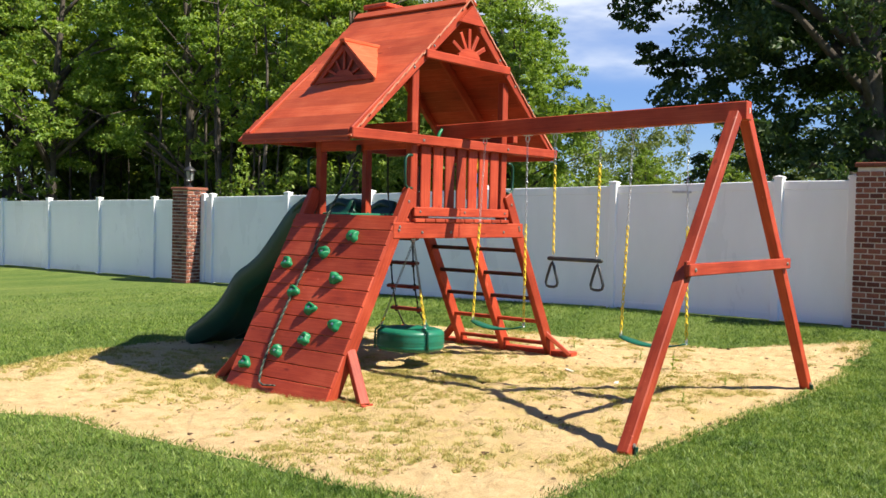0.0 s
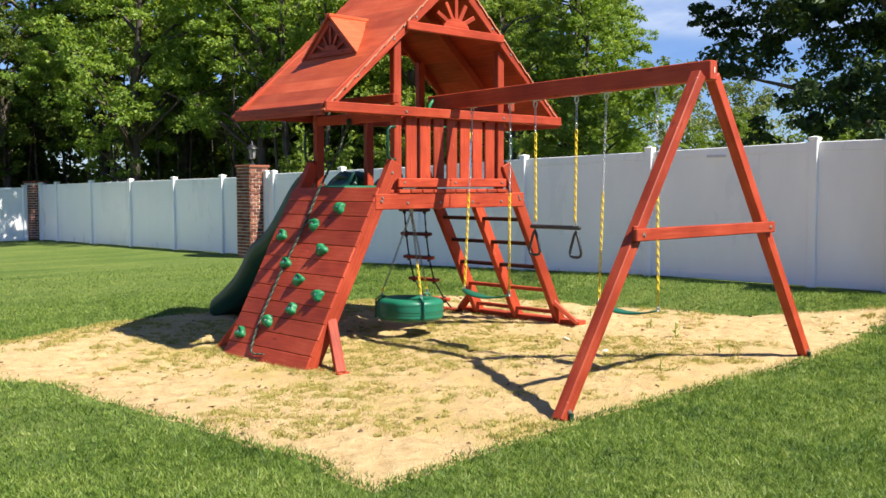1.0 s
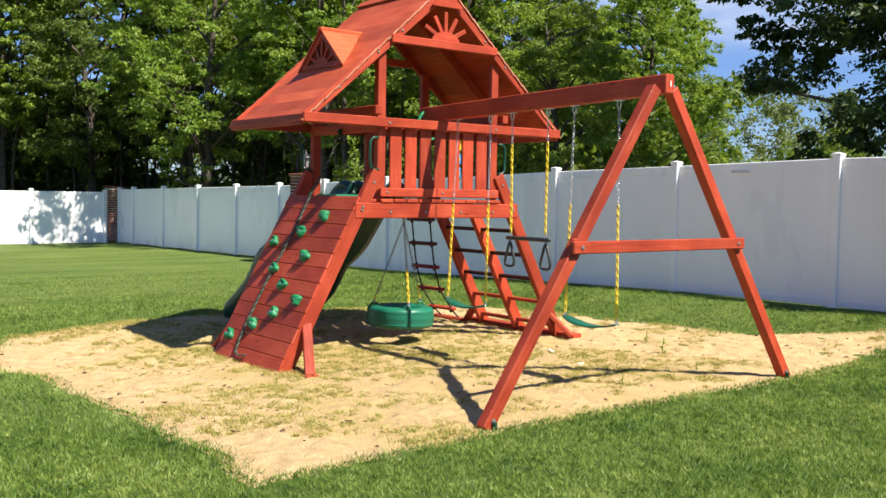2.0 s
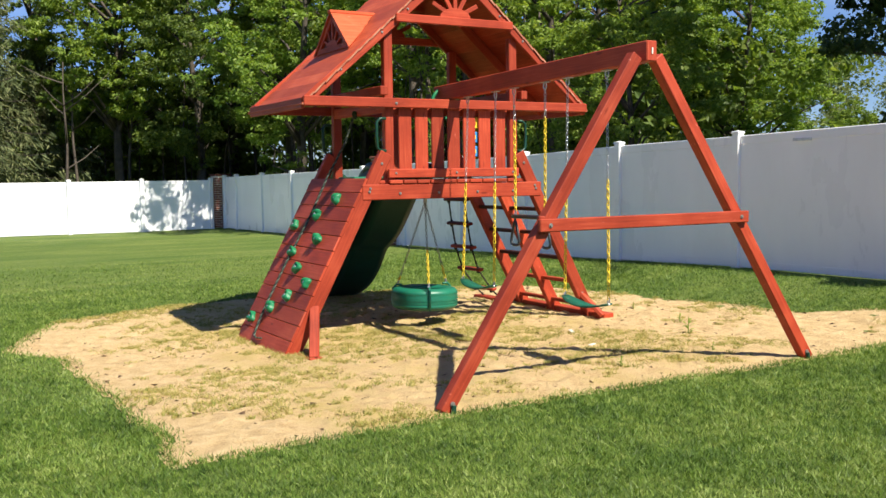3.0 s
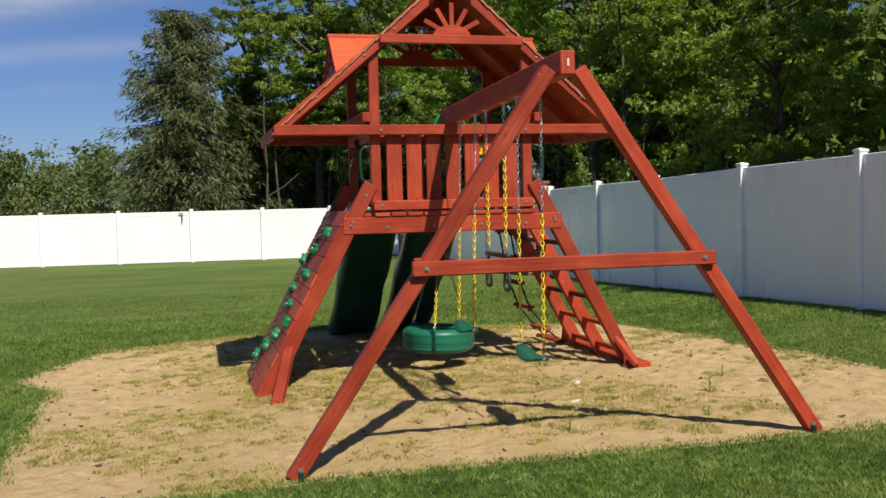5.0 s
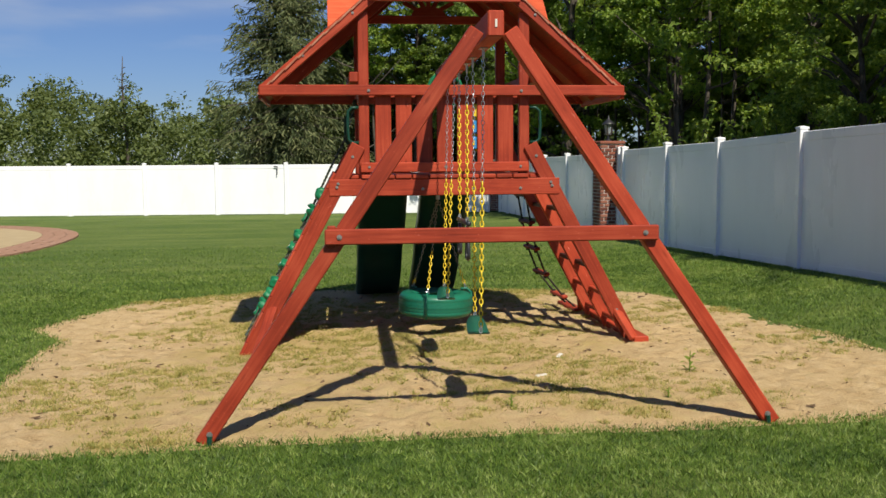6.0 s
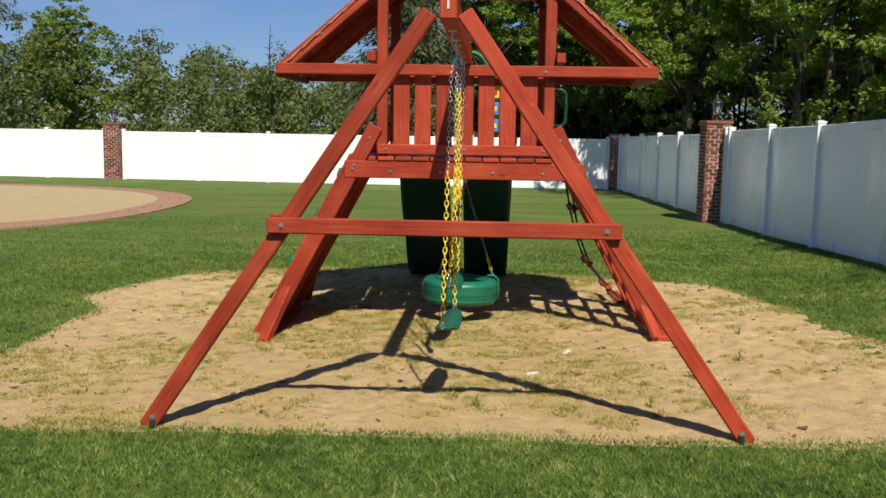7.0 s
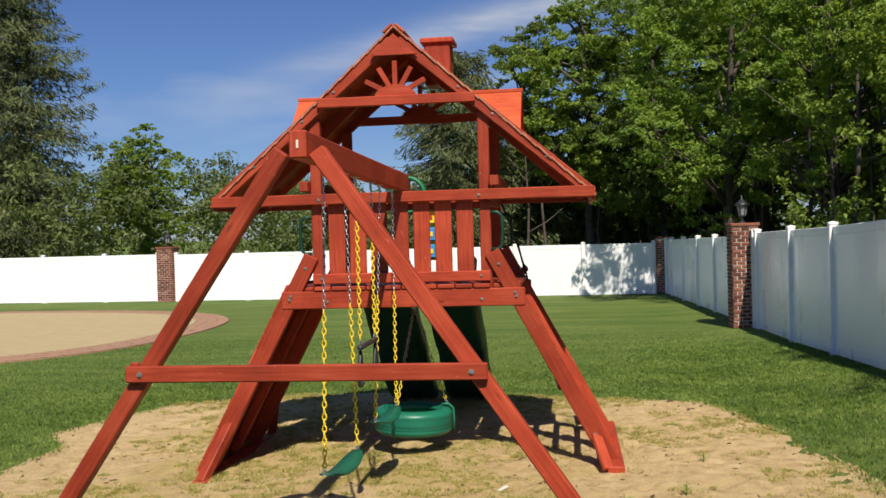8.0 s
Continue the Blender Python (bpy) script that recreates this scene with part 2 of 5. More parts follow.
BLADE = grass_blades()
STRAW = leafy("dry_grass", [(0.25, (0.165, 0.209, 0.0391)), (0.5, (0.383, 0.331, 0.0957)), (0.85, (0.539, 0.435, 0.191))], 0.25, 0.7, 2.0)


def vinyl():
    m, n, l, b = material("white_vinyl", 0.28, 0, 0.5)
    co = n.new("ShaderNodeTexCoord")
    st = n.new("ShaderNodeMapping")
    st.inputs["Scale"].default_value = (1, 1, 0.35)
    l.new(co.outputs["Object"], st.inputs["Vector"])
    a = noise_node(n, l, st.outputs[0], 1.5, 5)
    r = ramp_node(n, [(0.3, (0.80, 0.805, 0.815)), (0.7, (0.88, 0.885, 0.89))])
    l.new(a.outputs["Fac"], r.inputs["Fac"])
    l.new(r.outputs[0], b.inputs["Base Color"])
    rr = ramp_node(n, [(0.3, (0.22, 0.22, 0.22)), (0.7, (0.42, 0.42, 0.42))])
    l.new(a.outputs["Fac"], rr.inputs["Fac"])
    l.new(rr.outputs[0], b.inputs["Roughness"])
    return m


def brickish():
    m, n, l, b = material("brick_face", 0.88, 0, 0.25)
    info = n.new("ShaderNodeObjectInfo")
    g = n.new("ShaderNodeNewGeometry")
    ad = n.new("ShaderNodeMath")
    ad.operation = "ADD"
    fr = n.new("ShaderNodeMath")
    fr.operation = "FRACT"
    l.new(info.outputs["Random"], ad.inputs[0])
    l.new(g.outputs["Random Per Island"], ad.inputs[1])
    l.new(ad.outputs[0], fr.inputs[0])
    r = ramp_node(n, [(0.0, (0.113, 0.0391, 0.0278)), (0.35, (0.191, 0.0653, 0.0418)), (0.7, (0.261, 0.0957, 0.0609)), (1.0, (0.313, 0.148, 0.1))])
    l.new(fr.outputs[0], r.inputs["Fac"])
    co = n.new("ShaderNodeTexCoord")
    a = noise_node(n, l, co.outputs["Object"], 40, 4)
    sp = ramp_node(n, [(0.3, (0.7, 0.7, 0.7)), (0.7, (1.15, 1.15, 1.15))])
    l.new(a.outputs["Fac"], sp.inputs["Fac"])
    c = mix_node(n, l, "MULTIPLY", 1.0, r.outputs[0], sp.outputs[0])
    l.new(c.outputs[0], b.inputs["Base Color"])
    bump_node(n, l, a.outputs["Fac"], b, 0.5, 0.004)
    return m


def lawn():
    m, n, l, b = material("lawn_ground", 0.9, 0, 0.2)
    co = n.new("ShaderNodeTexCoord")
    big = noise_node(n, l, co.outputs["Object"], 0.5, 4)
    mid = noise_node(n, l, co.outputs["Object"], 9.0, 5, 0.65)
    fine = noise_node(n, l, co.outputs["Object"], 70.0, 4, 0.7)
    mx = mix_node(n, l, "MIX", 0.5, mid.outputs["Fac"], fine.outputs["Fac"])
    r = ramp_node(n, [(0.3, (0.0653, 0.103, 0.0209)), (0.5, (0.117, 0.17, 0.0365)), (0.7, (0.178, 0.235, 0.0609))])
    l.new(mx.outputs[0], r.inputs["Fac"])
    row = n.new("ShaderNodeMapping")
    row.inputs["Rotation"].default_value, row.inputs["Scale"].default_value = (0, 0, 0.12), (0.16, 1.5, 1.0)
    l.new(co.outputs["Object"], row.inputs["Vector"])
    streak = noise_node(n, l, row.outputs[0], 1.0, 4, 0.6)
    both = mix_node(n, l, "MIX", 0.6, big.outputs["Fac"], streak.outputs["Fac"])
    tint = ramp_node(n, [(0.36, (0.64, 0.78, 0.64)), (0.5, (1.0, 1.0, 0.95)), (0.64, (1.38, 1.22, 1.3))])
    l.new(both.outputs[0], tint.inputs["Fac"])
    c = mix_node(n, l, "MULTIPLY", 1.0, r.outputs[0], tint.outputs[0])
    l.new(c.outputs[0], b.inputs["Base Color"])
    bump_node(n, l, fine.outputs["Fac"], b, 0.9, 0.03)
    return m


def sandy():
    m, n, l, b = material("sandy_soil", 0.95, 0, 0.15)
    co = n.new("ShaderNodeTexCoord")
    big = noise_node(n, l, co.outputs["Object"], 1.1, 5, 0.6)
    mid = noise_node(n, l, co.outputs["Object"], 7.0, 5, 0.65)
    fine = noise_node(n, l, co.outputs["Object"], 90.0, 4, 0.7)
    base = ramp_node(n, [(0.3, (0.275, 0.18, 0.080)), (0.46, (0.525, 0.37, 0.182)), (0.68, (0.685, 0.525, 0.298))])
    mx = mix_node(n, l, "MIX", 0.5, mid.outputs["Fac"], fine.outputs["Fac"])
    l.new(mx.outputs[0], base.inputs["Fac"])
    grassy = ramp_node(n, [(0.45, (0, 0, 0)), (0.59, (0.66, 0.66, 0.66))])
    bm2 = mix_node(n, l, "MIX", 0.4, big.outputs["Fac"], mid.outputs["Fac"])
    # the ground beside the ladder and along the side by the lawn is trodden bare
    place = n.new("ShaderNodeSeparateXYZ")
    l.new(co.outputs["Object"], place.inputs[0])
    bare = n.new("ShaderNodeMapRange")
    bare.inputs["From Min"].default_value, bare.inputs["From Max"].default_value = 0.6, 2.2
    bare.inputs["To Min"].default_value, bare.inputs["To Max"].default_value = 0.0, 0.13
    l.new(place.outputs["X"], bare.inputs["Value"])
    worn = n.new("ShaderNodeMath")
    worn.operation = "SUBTRACT"
    l.new(bm2.outputs[0], worn.inputs[0])
    l.new(bare.outputs[0], worn.inputs[1])
    verge = n.new("ShaderNodeMapRange")
    verge.inputs["From Min"].default_value, verge.inputs["From Max"].default_value = -2.2, -3.0
    verge.inputs["To Min"].default_value, verge.inputs["To Max"].default_value = 0.0, 0.15
    l.new(place.outputs["X"], verge.inputs["Value"])
    worn2 = n.new("ShaderNodeMath")
    worn2.operation = "SUBTRACT"
    l.new(worn.outputs[0], worn2.inputs[0])
    l.new(verge.outputs[0], worn2.inputs[1])
    l.new(worn2.outputs[0], grassy.inputs["Fac"])
    c = mix_node(n, l, "MIX", grassy.outputs[0], base.outputs[0], (0.415, 0.315, 0.105))
    l.new(c.outputs[0], b.inputs["Base Color"])
    hx = mix_node(n, l, "MIX", 0.3, mid.outputs["Fac"], fine.outputs["Fac"])
    bump_node(n, l, hx.outputs[0], b, 1.0, 0.06)
    return m


VINYL, BRICK, LAWN, SAND = vinyl(), brickish(), lawn(), sandy()
PATIO = mottled("tan_patio_concrete", (0.365, 0.278, 0.148), (0.435, 0.339, 0.191), 3.0, 0.85, 0.3, 0.3)
PAVER = mottled("red_brown_pavers", (0.287, 0.161, 0.1), (0.392, 0.235, 0.157), 9.0, 0.88, 0.3, 0.4)

# ---- building helpers ----
HOME = {}


def thing(name, at, label, category, group="", kind=""):
    ob = new(name)
    ob.location = at
    ob.empty_display_size = 0.1
    HOME[ob.name] = Vector(at)
    return tagged(ob, label, category, group, kind)


def part(name, bm, mat, parent=None, label="", smooth=False):
    """One mesh object from a bmesh in world metres, under a thing or a part."""
    me = bpy.data.meshes.new(name)
    home = HOME[parent.name] if parent else Vector()
    bmesh.ops.translate(bm, verts=bm.verts, vec=-home)
    bmesh.ops.recalc_face_normals(bm, faces=bm.faces)
    for f in bm.faces:
        f.smooth = smooth
    bm.to_mesh(me)
    bm.free()
    me.materials.append(mat)
    ob = new(name, me)
    if parent:
        ob.parent = parent
    HOME[ob.name] = home
    return tagged(ob, label)


def raw(name, verts, faces, mat, parent=None, label="", smooth=False):
    """A large mesh from numpy arrays of vertices and of triangles or quads."""
    me = bpy.data.meshes.new(name)
    v, f = np.asarray(verts, np.float32), np.asarray(faces, np.int32)
    k = f.shape[1]
    me.vertices.add(len(v))
    me.vertices.foreach_set("co", v.ravel())
    me.loops.add(f.size)
    me.loops.foreach_set("vertex_index", f.ravel())
    me.polygons.add(len(f))
    me.polygons.foreach_set("loop_start", np.arange(0, f.size, k, dtype=np.int32))
    me.polygons.foreach_set("loop_total", np.full(len(f), k, np.int32))
    me.polygons.foreach_set("use_smooth", np.full(len(f), smooth))
    me.update(calc_edges=True)
    me.materials.append(mat)
    ob = new(name, me)
    if parent:
        ob.parent = parent
    HOME[ob.name] = HOME[parent.name] if parent else Vector()
    return tagged(ob, label)


def board(a, b, w, t, side=(0, 0, 1), bevel=0.006, bm=None):
    """A sawn board from a to b: w wide along side, t thick across, eased edges, grain along it."""
    out = bm or bmesh.new()
    a, b, side = Vector(a), Vector(b), Vector(side)
    d = (b - a).normalized()
    s = (side - d * side.dot(d)).normalized()
    c = d.cross(s)
    tmp = bmesh.new()
    bmesh.ops.create_cube(tmp, size=1.0)
    L = (b - a).length
    for v in tmp.verts:
        v.co = Vector((v.co.x * L, v.co.y * w, v.co.z * t))
    if bevel:
        bmesh.ops.bevel(tmp, geom=list(tmp.edges), offset=min(bevel, t * 0.3), segments=1, affect="EDGES")
    uv = tmp.loops.layers.uv.new("UVMap")
    for f in tmp.faces:
        n = f.normal
        for k in f.loops:
            p = k.vert.co
            k[uv].uv = (p.x, p.y + 0.5 * p.z) if abs(n.x) < 0.8 else (p.y * 0.1, p.z)
    m = Matrix(((d.x, s.x, c.x, 0), (d.y, s.y, c.y, 0), (d.z, s.z, c.z, 0), (0, 0, 0, 1)))
    bmesh.ops.transform(tmp, matrix=Matrix.Translation((a + b) / 2) @ m, verts=tmp.verts)
    if bm is None:
        return tmp
    me = bpy.data.meshes.new("tmp")
    tmp.to_mesh(me)
    tmp.free()
    out.from_mesh(me)
    bpy.data.meshes.remove(me)
    return out


def plate(points, depth, bm=None):
    """A flat plate: an outline of points, given thickness along the vector depth."""
    bm = bm or bmesh.new()
    uv = bm.loops.layers.uv.verify()
    d = Vector(depth)
    lo = [bm.verts.new(Vector(p)) for p in points]
    hi = [bm.verts.new(Vector(p) + d) for p in points]
    fs = [bm.faces.new(lo), bm.faces.new(hi[::-1])]
    k = len(lo)
    fs += [bm.faces.new((lo[i], hi[i], hi[(i + 1) % k], lo[(i + 1) % k])) for i in range(k)]
    for f in fs:
        for q in f.loops:
            q[uv].uv = (q.vert.co.x + q.vert.co.y, q.vert.co.z)
    return bm


def tube(points, radius, sides=8, bm=None, closed=False, cap=True):
    """A round bar through points; radius: a number, or one for each point."""
    bm = bm or bmesh.new()
    pts = [Vector(p) for p in points]
    n = len(pts)
    radii = [radius] * n if isinstance(radius, (int, float)) else list(radius)
    rings, up = [], None
    for i, p in enumerate(pts):
        if closed:
            d = pts[(i + 1) % n] - pts[i - 1]
        else:
            d = pts[min(i + 1, n - 1)] - pts[max(i - 1, 0)]
        d.normalize()
        if up is None:
            up = d.orthogonal().normalized()
        up = (up - d * up.dot(d)).normalized()
        v = d.cross(up)
        rings.append([bm.verts.new(p + (up * math.cos(q) + v * math.sin(q)) * radii[i]) for q in (2 * math.pi * j / sides for j in range(sides))])
    for i in range(n if closed else n - 1):
        r0, r1 = rings[i], rings[(i + 1) % n]
        for j in range(sides):
            bm.faces.new((r0[j], r0[(j + 1) % sides], r1[(j + 1) % sides], r1[j]))
    if cap and not closed:
        bm.faces.new(rings[0][::-1])
        bm.faces.new(rings[-1])
    return bm


def bolt(at, axis, parent, r=0.009):
    """A bolt head with its washer."""
    a, d = Vector(at), Vector(axis).normalized()
    bm = tube([a - d * 0.004, a + d * 0.003], r * 1.5, 10)
    tube([a + d * 0.003, a + d * 0.009], r * 0.85, 6, bm)
    return part("bolt", bm, ZINC, parent, "dull zinc bolt head with washer")


def chain_mesh(a, b, pitch, wire, bm=None):
    """Oval links from a to b, each turned a quarter against the last."""
    bm = bm or bmesh.new()
    a, b = Vector(a), Vector(b)
    L = (b - a).length
    n = max(2, round(L / pitch))
    d = (b - a) / L
    s = d.orthogonal().normalized()
    c = d.cross(s)
    h, w = pitch * 0.5 + wire * 0.9, pitch * 0.34
    for i in range(n):
        o = a + d * (L * (i + 0.5) / n)
        e = (s + c).normalized() if i % 2 else (s - c).normalized()
        loop = [o + d * (h * math.sin(q)) + e * (w * math.cos(q)) for q in (2 * math.pi * j / 8 for j in range(8))]
        tube(loop, wire, 4, bm, closed=True)
    return bm


# ---- ground ----
RISE_Y, RISE_Z = (-30, 1.3, 4.0, 7.5, 30), (0.25, 0.24, 0.17, 0.09, 0.08)


def ground_z(x, y):
    """The lawn is flat round the play set, dips by the climbing wall and climbs a little towards the side fence."""
    x, y = np.asarray(x, float), np.asarray(y, float)
    k = np.clip((x - 3.2) / 1.8, 0, 1)
    dip = 0.085 * np.exp(-0.5 * (((x + 2.4) / 1.15) ** 2 + ((y - 0.7) / 1.4) ** 2))
    return k * k * (3 - 2 * k) * np.interp(y, RISE_Y, RISE_Z) - dip


def wobble(x, y, s=0.0):
    return (np.sin(3.1 * x + 1.7 * y + s) + np.sin(-2.3 * x + 4.1 * y + 2 * s) + np.sin(7.3 * x + 5.9 * y - s) * 0.6 + np.sin(11.7 * x - 13.1 * y + s) * 0.45 + np.sin(23 * x + 19 * y) * 0.3) / 3.3


SAND_EDGE = [(-3.53, -3.07), (-2.5, -2.92), (-1.5, -2.87), (1.8, -2.86), (3.3, -2.74), (4.4, -2.55), (4.0, -1.8), (3.6, -1.2), (3.45, -0.1), (3.33, 1.0), (3.14, 2.0), (2.76, 3.0), (1.0, 3.4), (-1.0, 3.75), (-2.1, 3.6), (-3.2, 3.1),
             (-3.75, 2.2), (-3.9, 1.48), (-3.56, 1.0), (-3.47, 0.0), (-3.49, -1.5)]


def in_sand(x, y, grow=0.0):
    """Whether points lie in the bare patch, its edge ragged."""
    x, y = np.asarray(x, float), np.asarray(y, float)
    px, py = x + 0.08 * wobble(x, y), y + 0.05 * wobble(y, x, 2.0)
    c = np.array(SAND_EDGE)
    mid = c.mean(axis=0)
    c = mid + (c - mid) * (1 + grow / 3.3)
    inside = np.zeros(x.shape, bool)
    j = len(c) - 1
    for i in range(len(c)):
        (xi, yi), (xj, yj) = c[i], c[j]
        inside ^= ((yi > py) != (yj > py)) & (px < (xj - xi) * (py - yi) / (yj - yi + 1e-12) + xi)
        j = i
    return inside


def sheet(xs, ys, zf):
    X, Y = np.meshgrid(xs, ys, indexing="ij")
    v = np.stack([X, Y, zf(X, Y)], -1).reshape(-1, 3)
    i, j = np.meshgrid(np.arange(len(xs) - 1), np.arange(len(ys) - 1), indexing="ij")
    a = (i * len(ys) + j).ravel()
    return v, np.stack([a, a + len(ys), a + len(ys) + 1, a + 1], -1)


gx = np.concatenate([[-3000, -800, -250, -90, -45], np.arange(-28, 28.1, 0.5), [45, 90, 250, 800, 3000]])
gy = np.concatenate([[-3000, -800, -250, -90, -45], np.arange(-28, 44.1, 0.5), [60, 100, 250, 800, 3000]])
gv, gf = sheet(gx, gy, lambda X, Y: ground_z(X, Y))
tagged(raw("ground", gv, gf, LAWN, smooth=True), "mown green lawn running to the fences", "lawn", "", "structure")

def sand_z(X, Y):
    rough = np.array([noise.fractal(Vector((a * 6.5, b * 6.5, 0.3)), 0.7, 2.1, 4) for a, b in zip(X.ravel(), Y.ravel())]).reshape(X.shape)
    deep = sum(in_sand(X, Y, -g).astype(float) for g in (0.02, 0.08, 0.16, 0.26, 0.4)) / 5
    return ground_z(X, Y) + 0.003 + deep * np.maximum(0.0, 0.018 + 0.006 * wobble(1.7 * X, 1.7 * Y) + 0.020 * rough)


sv, sf = sheet(np.arange(-4.4, 4.9, 0.033), np.arange(-3.4, 4.2, 0.033), sand_z)
mid = sv[sf].mean(axis=1)
sf = sf[in_sand(mid[:, 0], mid[:, 1], 0.05)]
used, back = np.unique(sf, return_inverse=True)
tagged(raw("sand_patch", sv[used], back.reshape(sf.shape), SAND, smooth=True), "bare sandy soil patch with thin straw-coloured grass", "sand", "", "structure")


def blades(x, y, height, width, rng, lean=0.5):
    """One bent triangle a blade."""
    n = len(x)
    a = rng.uniform(0, 2 * np.pi, n)
    z = ground_z(x, y) + 0.004
    h = height * rng.uniform(0.55, 1.25, n)
    w = width * rng.uniform(0.7, 1.3, n)
    l = rng.uniform(0.1, lean, n) * h
    b = rng.uniform(0, 2 * np.pi, n)
    v = np.empty((n, 3, 3))
    v[:, 0] = np.stack([x - np.cos(a) * w, y - np.sin(a) * w, z], -1)
    v[:, 1] = np.stack([x + np.cos(a) * w, y + np.sin(a) * w, z], -1)
    v[:, 2] = np.stack([x + np.cos(b) * l, y + np.sin(b) * l, z + h], -1)
    return v.reshape(-1, 3), np.arange(3 * n).reshape(-1, 3)


def on_patio(x, y):
    return ((np.abs(x + 15.5) / 9.2) ** 2.6 + (np.abs(y - 11.6) / 6.7) ** 2.6) < 1


def grow_lawn():
    rng = np.random.default_rng(5)
    vs, fs, base = [], [], 0
    for x0, x1, y0, y1, density, h, w in ((-8, 5.0, -6.2, -1.6, 9000, 0.027, 0.0031), (-10, -2.4, -2.6, 4, 3000, 0.03, 0.0042), (-4, 4.6, 1.6, 6, 1900, 0.034, 0.0045),
                                          (2.4, 5.0, -2.6, 8, 2900, 0.030, 0.0042), (-10, 4.6, 6, 10, 420, 0.026, 0.006), (-10, -4, 4, 6, 900, 0.03, 0.005)):
        n = int((x1 - x0) * (y1 - y0) * density)
        x, y = rng.uniform(x0, x1, n) + rng.normal(0, 0.45, n), rng.uniform(y0, y1, n) + rng.normal(0, 0.45, n)
        keep = ~in_sand(x, y, -0.07 * rng.uniform(0, 1)) & ~on_patio(x, y)
        fringe = in_sand(x, y) & ~in_sand(x, y, -0.11) & (rng.uniform(0, 1, n) < 0.22)
        keep = keep | fringe
        keep &= (x < 5.05) & ((y > -1.9) | (y < -2.5) | (x < -3) | (x > 3.2))
        keep &= rng.uniform(0, 1, n) < 0.75 + 0.25 * wobble(2.2 * x, 2.2 * y, 3.0)
        x, y = x[keep], y[keep]
        v, f = blades(x, y, h * (1 + 0.22 * wobble(5 * x, 5 * y) + 0.5 * wobble(19 * x + 3 * y, 21 * y, 2.0) + 0.16 * wobble(47 * x, 43 * y + 9 * x, 1.0)), w, rng, 1.5)
        vs.append(v), fs.append(f + base)
        base += len(v)
    tagged(raw("lawn_grass", np.concatenate(vs), np.concatenate(fs), BLADE), "short mown green grass blades", "grass", "", "stuff")
    # thin grass that still stands in the bare soil, in tufts and patches
    n = 14000
    x, y = rng.uniform(-4.2, 4.6, n), rng.uniform(-3, 3.8, n)
    rim = np.minimum(np.minimum(x + 3.6, y + 3.0), 4.2 - x)
    m = wobble(0.55 * x + 0.4, 0.65 * y, 1.0) + 0.5 * wobble(1.9 * x, 2.1 * y, 5.0) + rng.uniform(-0.4, 0.4, n)
    keep = in_sand(x, y) & (m + np.clip((rim - 0.85) * 0.8, -0.7, 0.15) - np.clip((x - 0.9) * 0.45, 0, 0.5) * (y > -1.9) > 0.08)
    x, y = x[keep], y[keep]
    k = rng.integers(14, 46, len(x))
    reach = np.repeat(rng.uniform(0.025, 0.085, len(x)), k)
    q, r = rng.uniform(0, 2 * np.pi, k.sum()), rng.uniform(0, 1, k.sum()) ** 0.6 * reach
    v, f = blades(np.repeat(x, k) + r * np.cos(q), np.repeat(y, k) + r * np.sin(q), 0.026, 0.0035, rng, 1.9)
    v[:, 2] += 0.012
    # longer wisps along the skids and the foot of the climbing wall
    n = 3200
    x = np.concatenate([rng.normal(-1.80, 0.07, n), rng.normal(1.72, 0.12, n // 3)])
    y = np.concatenate([rng.uniform(-0.35, 1.6, n), rng.uniform(-0.3, 1.6, n // 3)])
    v2, f2 = blades(x, y, 0.045, 0.003, rng, 1.4)
    v, f = np.concatenate([v, v2]), np.concatenate([f, f2 + len(v)])
    tagged(raw("dry_grass", v, f, STRAW), "sparse dry yellow-green grass tufts in sandy soil", "grass", "", "stuff")
    # crumbs of soil and leaf litter
    n = 2600
    x, y = rng.uniform(-4, 4.4, n), rng.uniform(-2.95, 3.6, n)
    keep = in_sand(x, y) & (wobble(1.3 * x, 1.2 * y, 4.0) + rng.uniform(-0.8, 0.8, n) > 0.1)
    c = np.stack([x[keep], y[keep], ground_z(x[keep], y[keep]) + 0.02], -1)
    s = rng.uniform(0.006, 0.024, len(c))[:, None, None]
    v = c[:, None, :] + rng.normal(size=(len(c), 5, 3)) * s * np.array([0.8, 0.8, 0.35])
    f = np.array([(0, 1, 2), (0, 2, 3), (0, 3, 1), (4, 1, 2), (4, 2, 3), (4, 3, 1)])
    f = (np.arange(len(c))[:, None, None] * 5 + f[None]).reshape(-1, 3)
    tagged(raw("soil_crumbs", v.reshape(-1, 3), f, CLOD), "dark crumbs of soil and leaf litter on sand", "soil", "", "stuff")


# ---- fence and brick pillars ----
def fence_panel(parent, p0, p1, z0, z1, top0, top1):
    """A vinyl panel between two posts: infill boards with grooves, a top and a bottom rail."""
    d = Vector((p1[0] - p0[0], p1[1] - p0[1], 0)).normalized()
    n = Vector((-d.y, d.x, 0))
    ends = [Vector((*p0, z0 + 0.03)), Vector((*p1, z1 + 0.03)), Vector((*p1, top1 - 0.09)), Vector((*p0, top0 - 0.09))]
    bm = plate([q - n * 0.012 for q in ends], n * 0.024)
    panel = part("panel", bm, VINYL, parent)
    part("top_rail", board((*p0, top0 - 0.14), (*p1, top1 - 0.14), 0.12, 0.034, (0, 0, 1), 0.008), VINYL, panel)
    part("bottom_rail", board((*p0, z0 + 0.06), (*p1, z1 + 0.06), 0.10, 0.030, (0, 0, 1), 0.008), VINYL, panel)


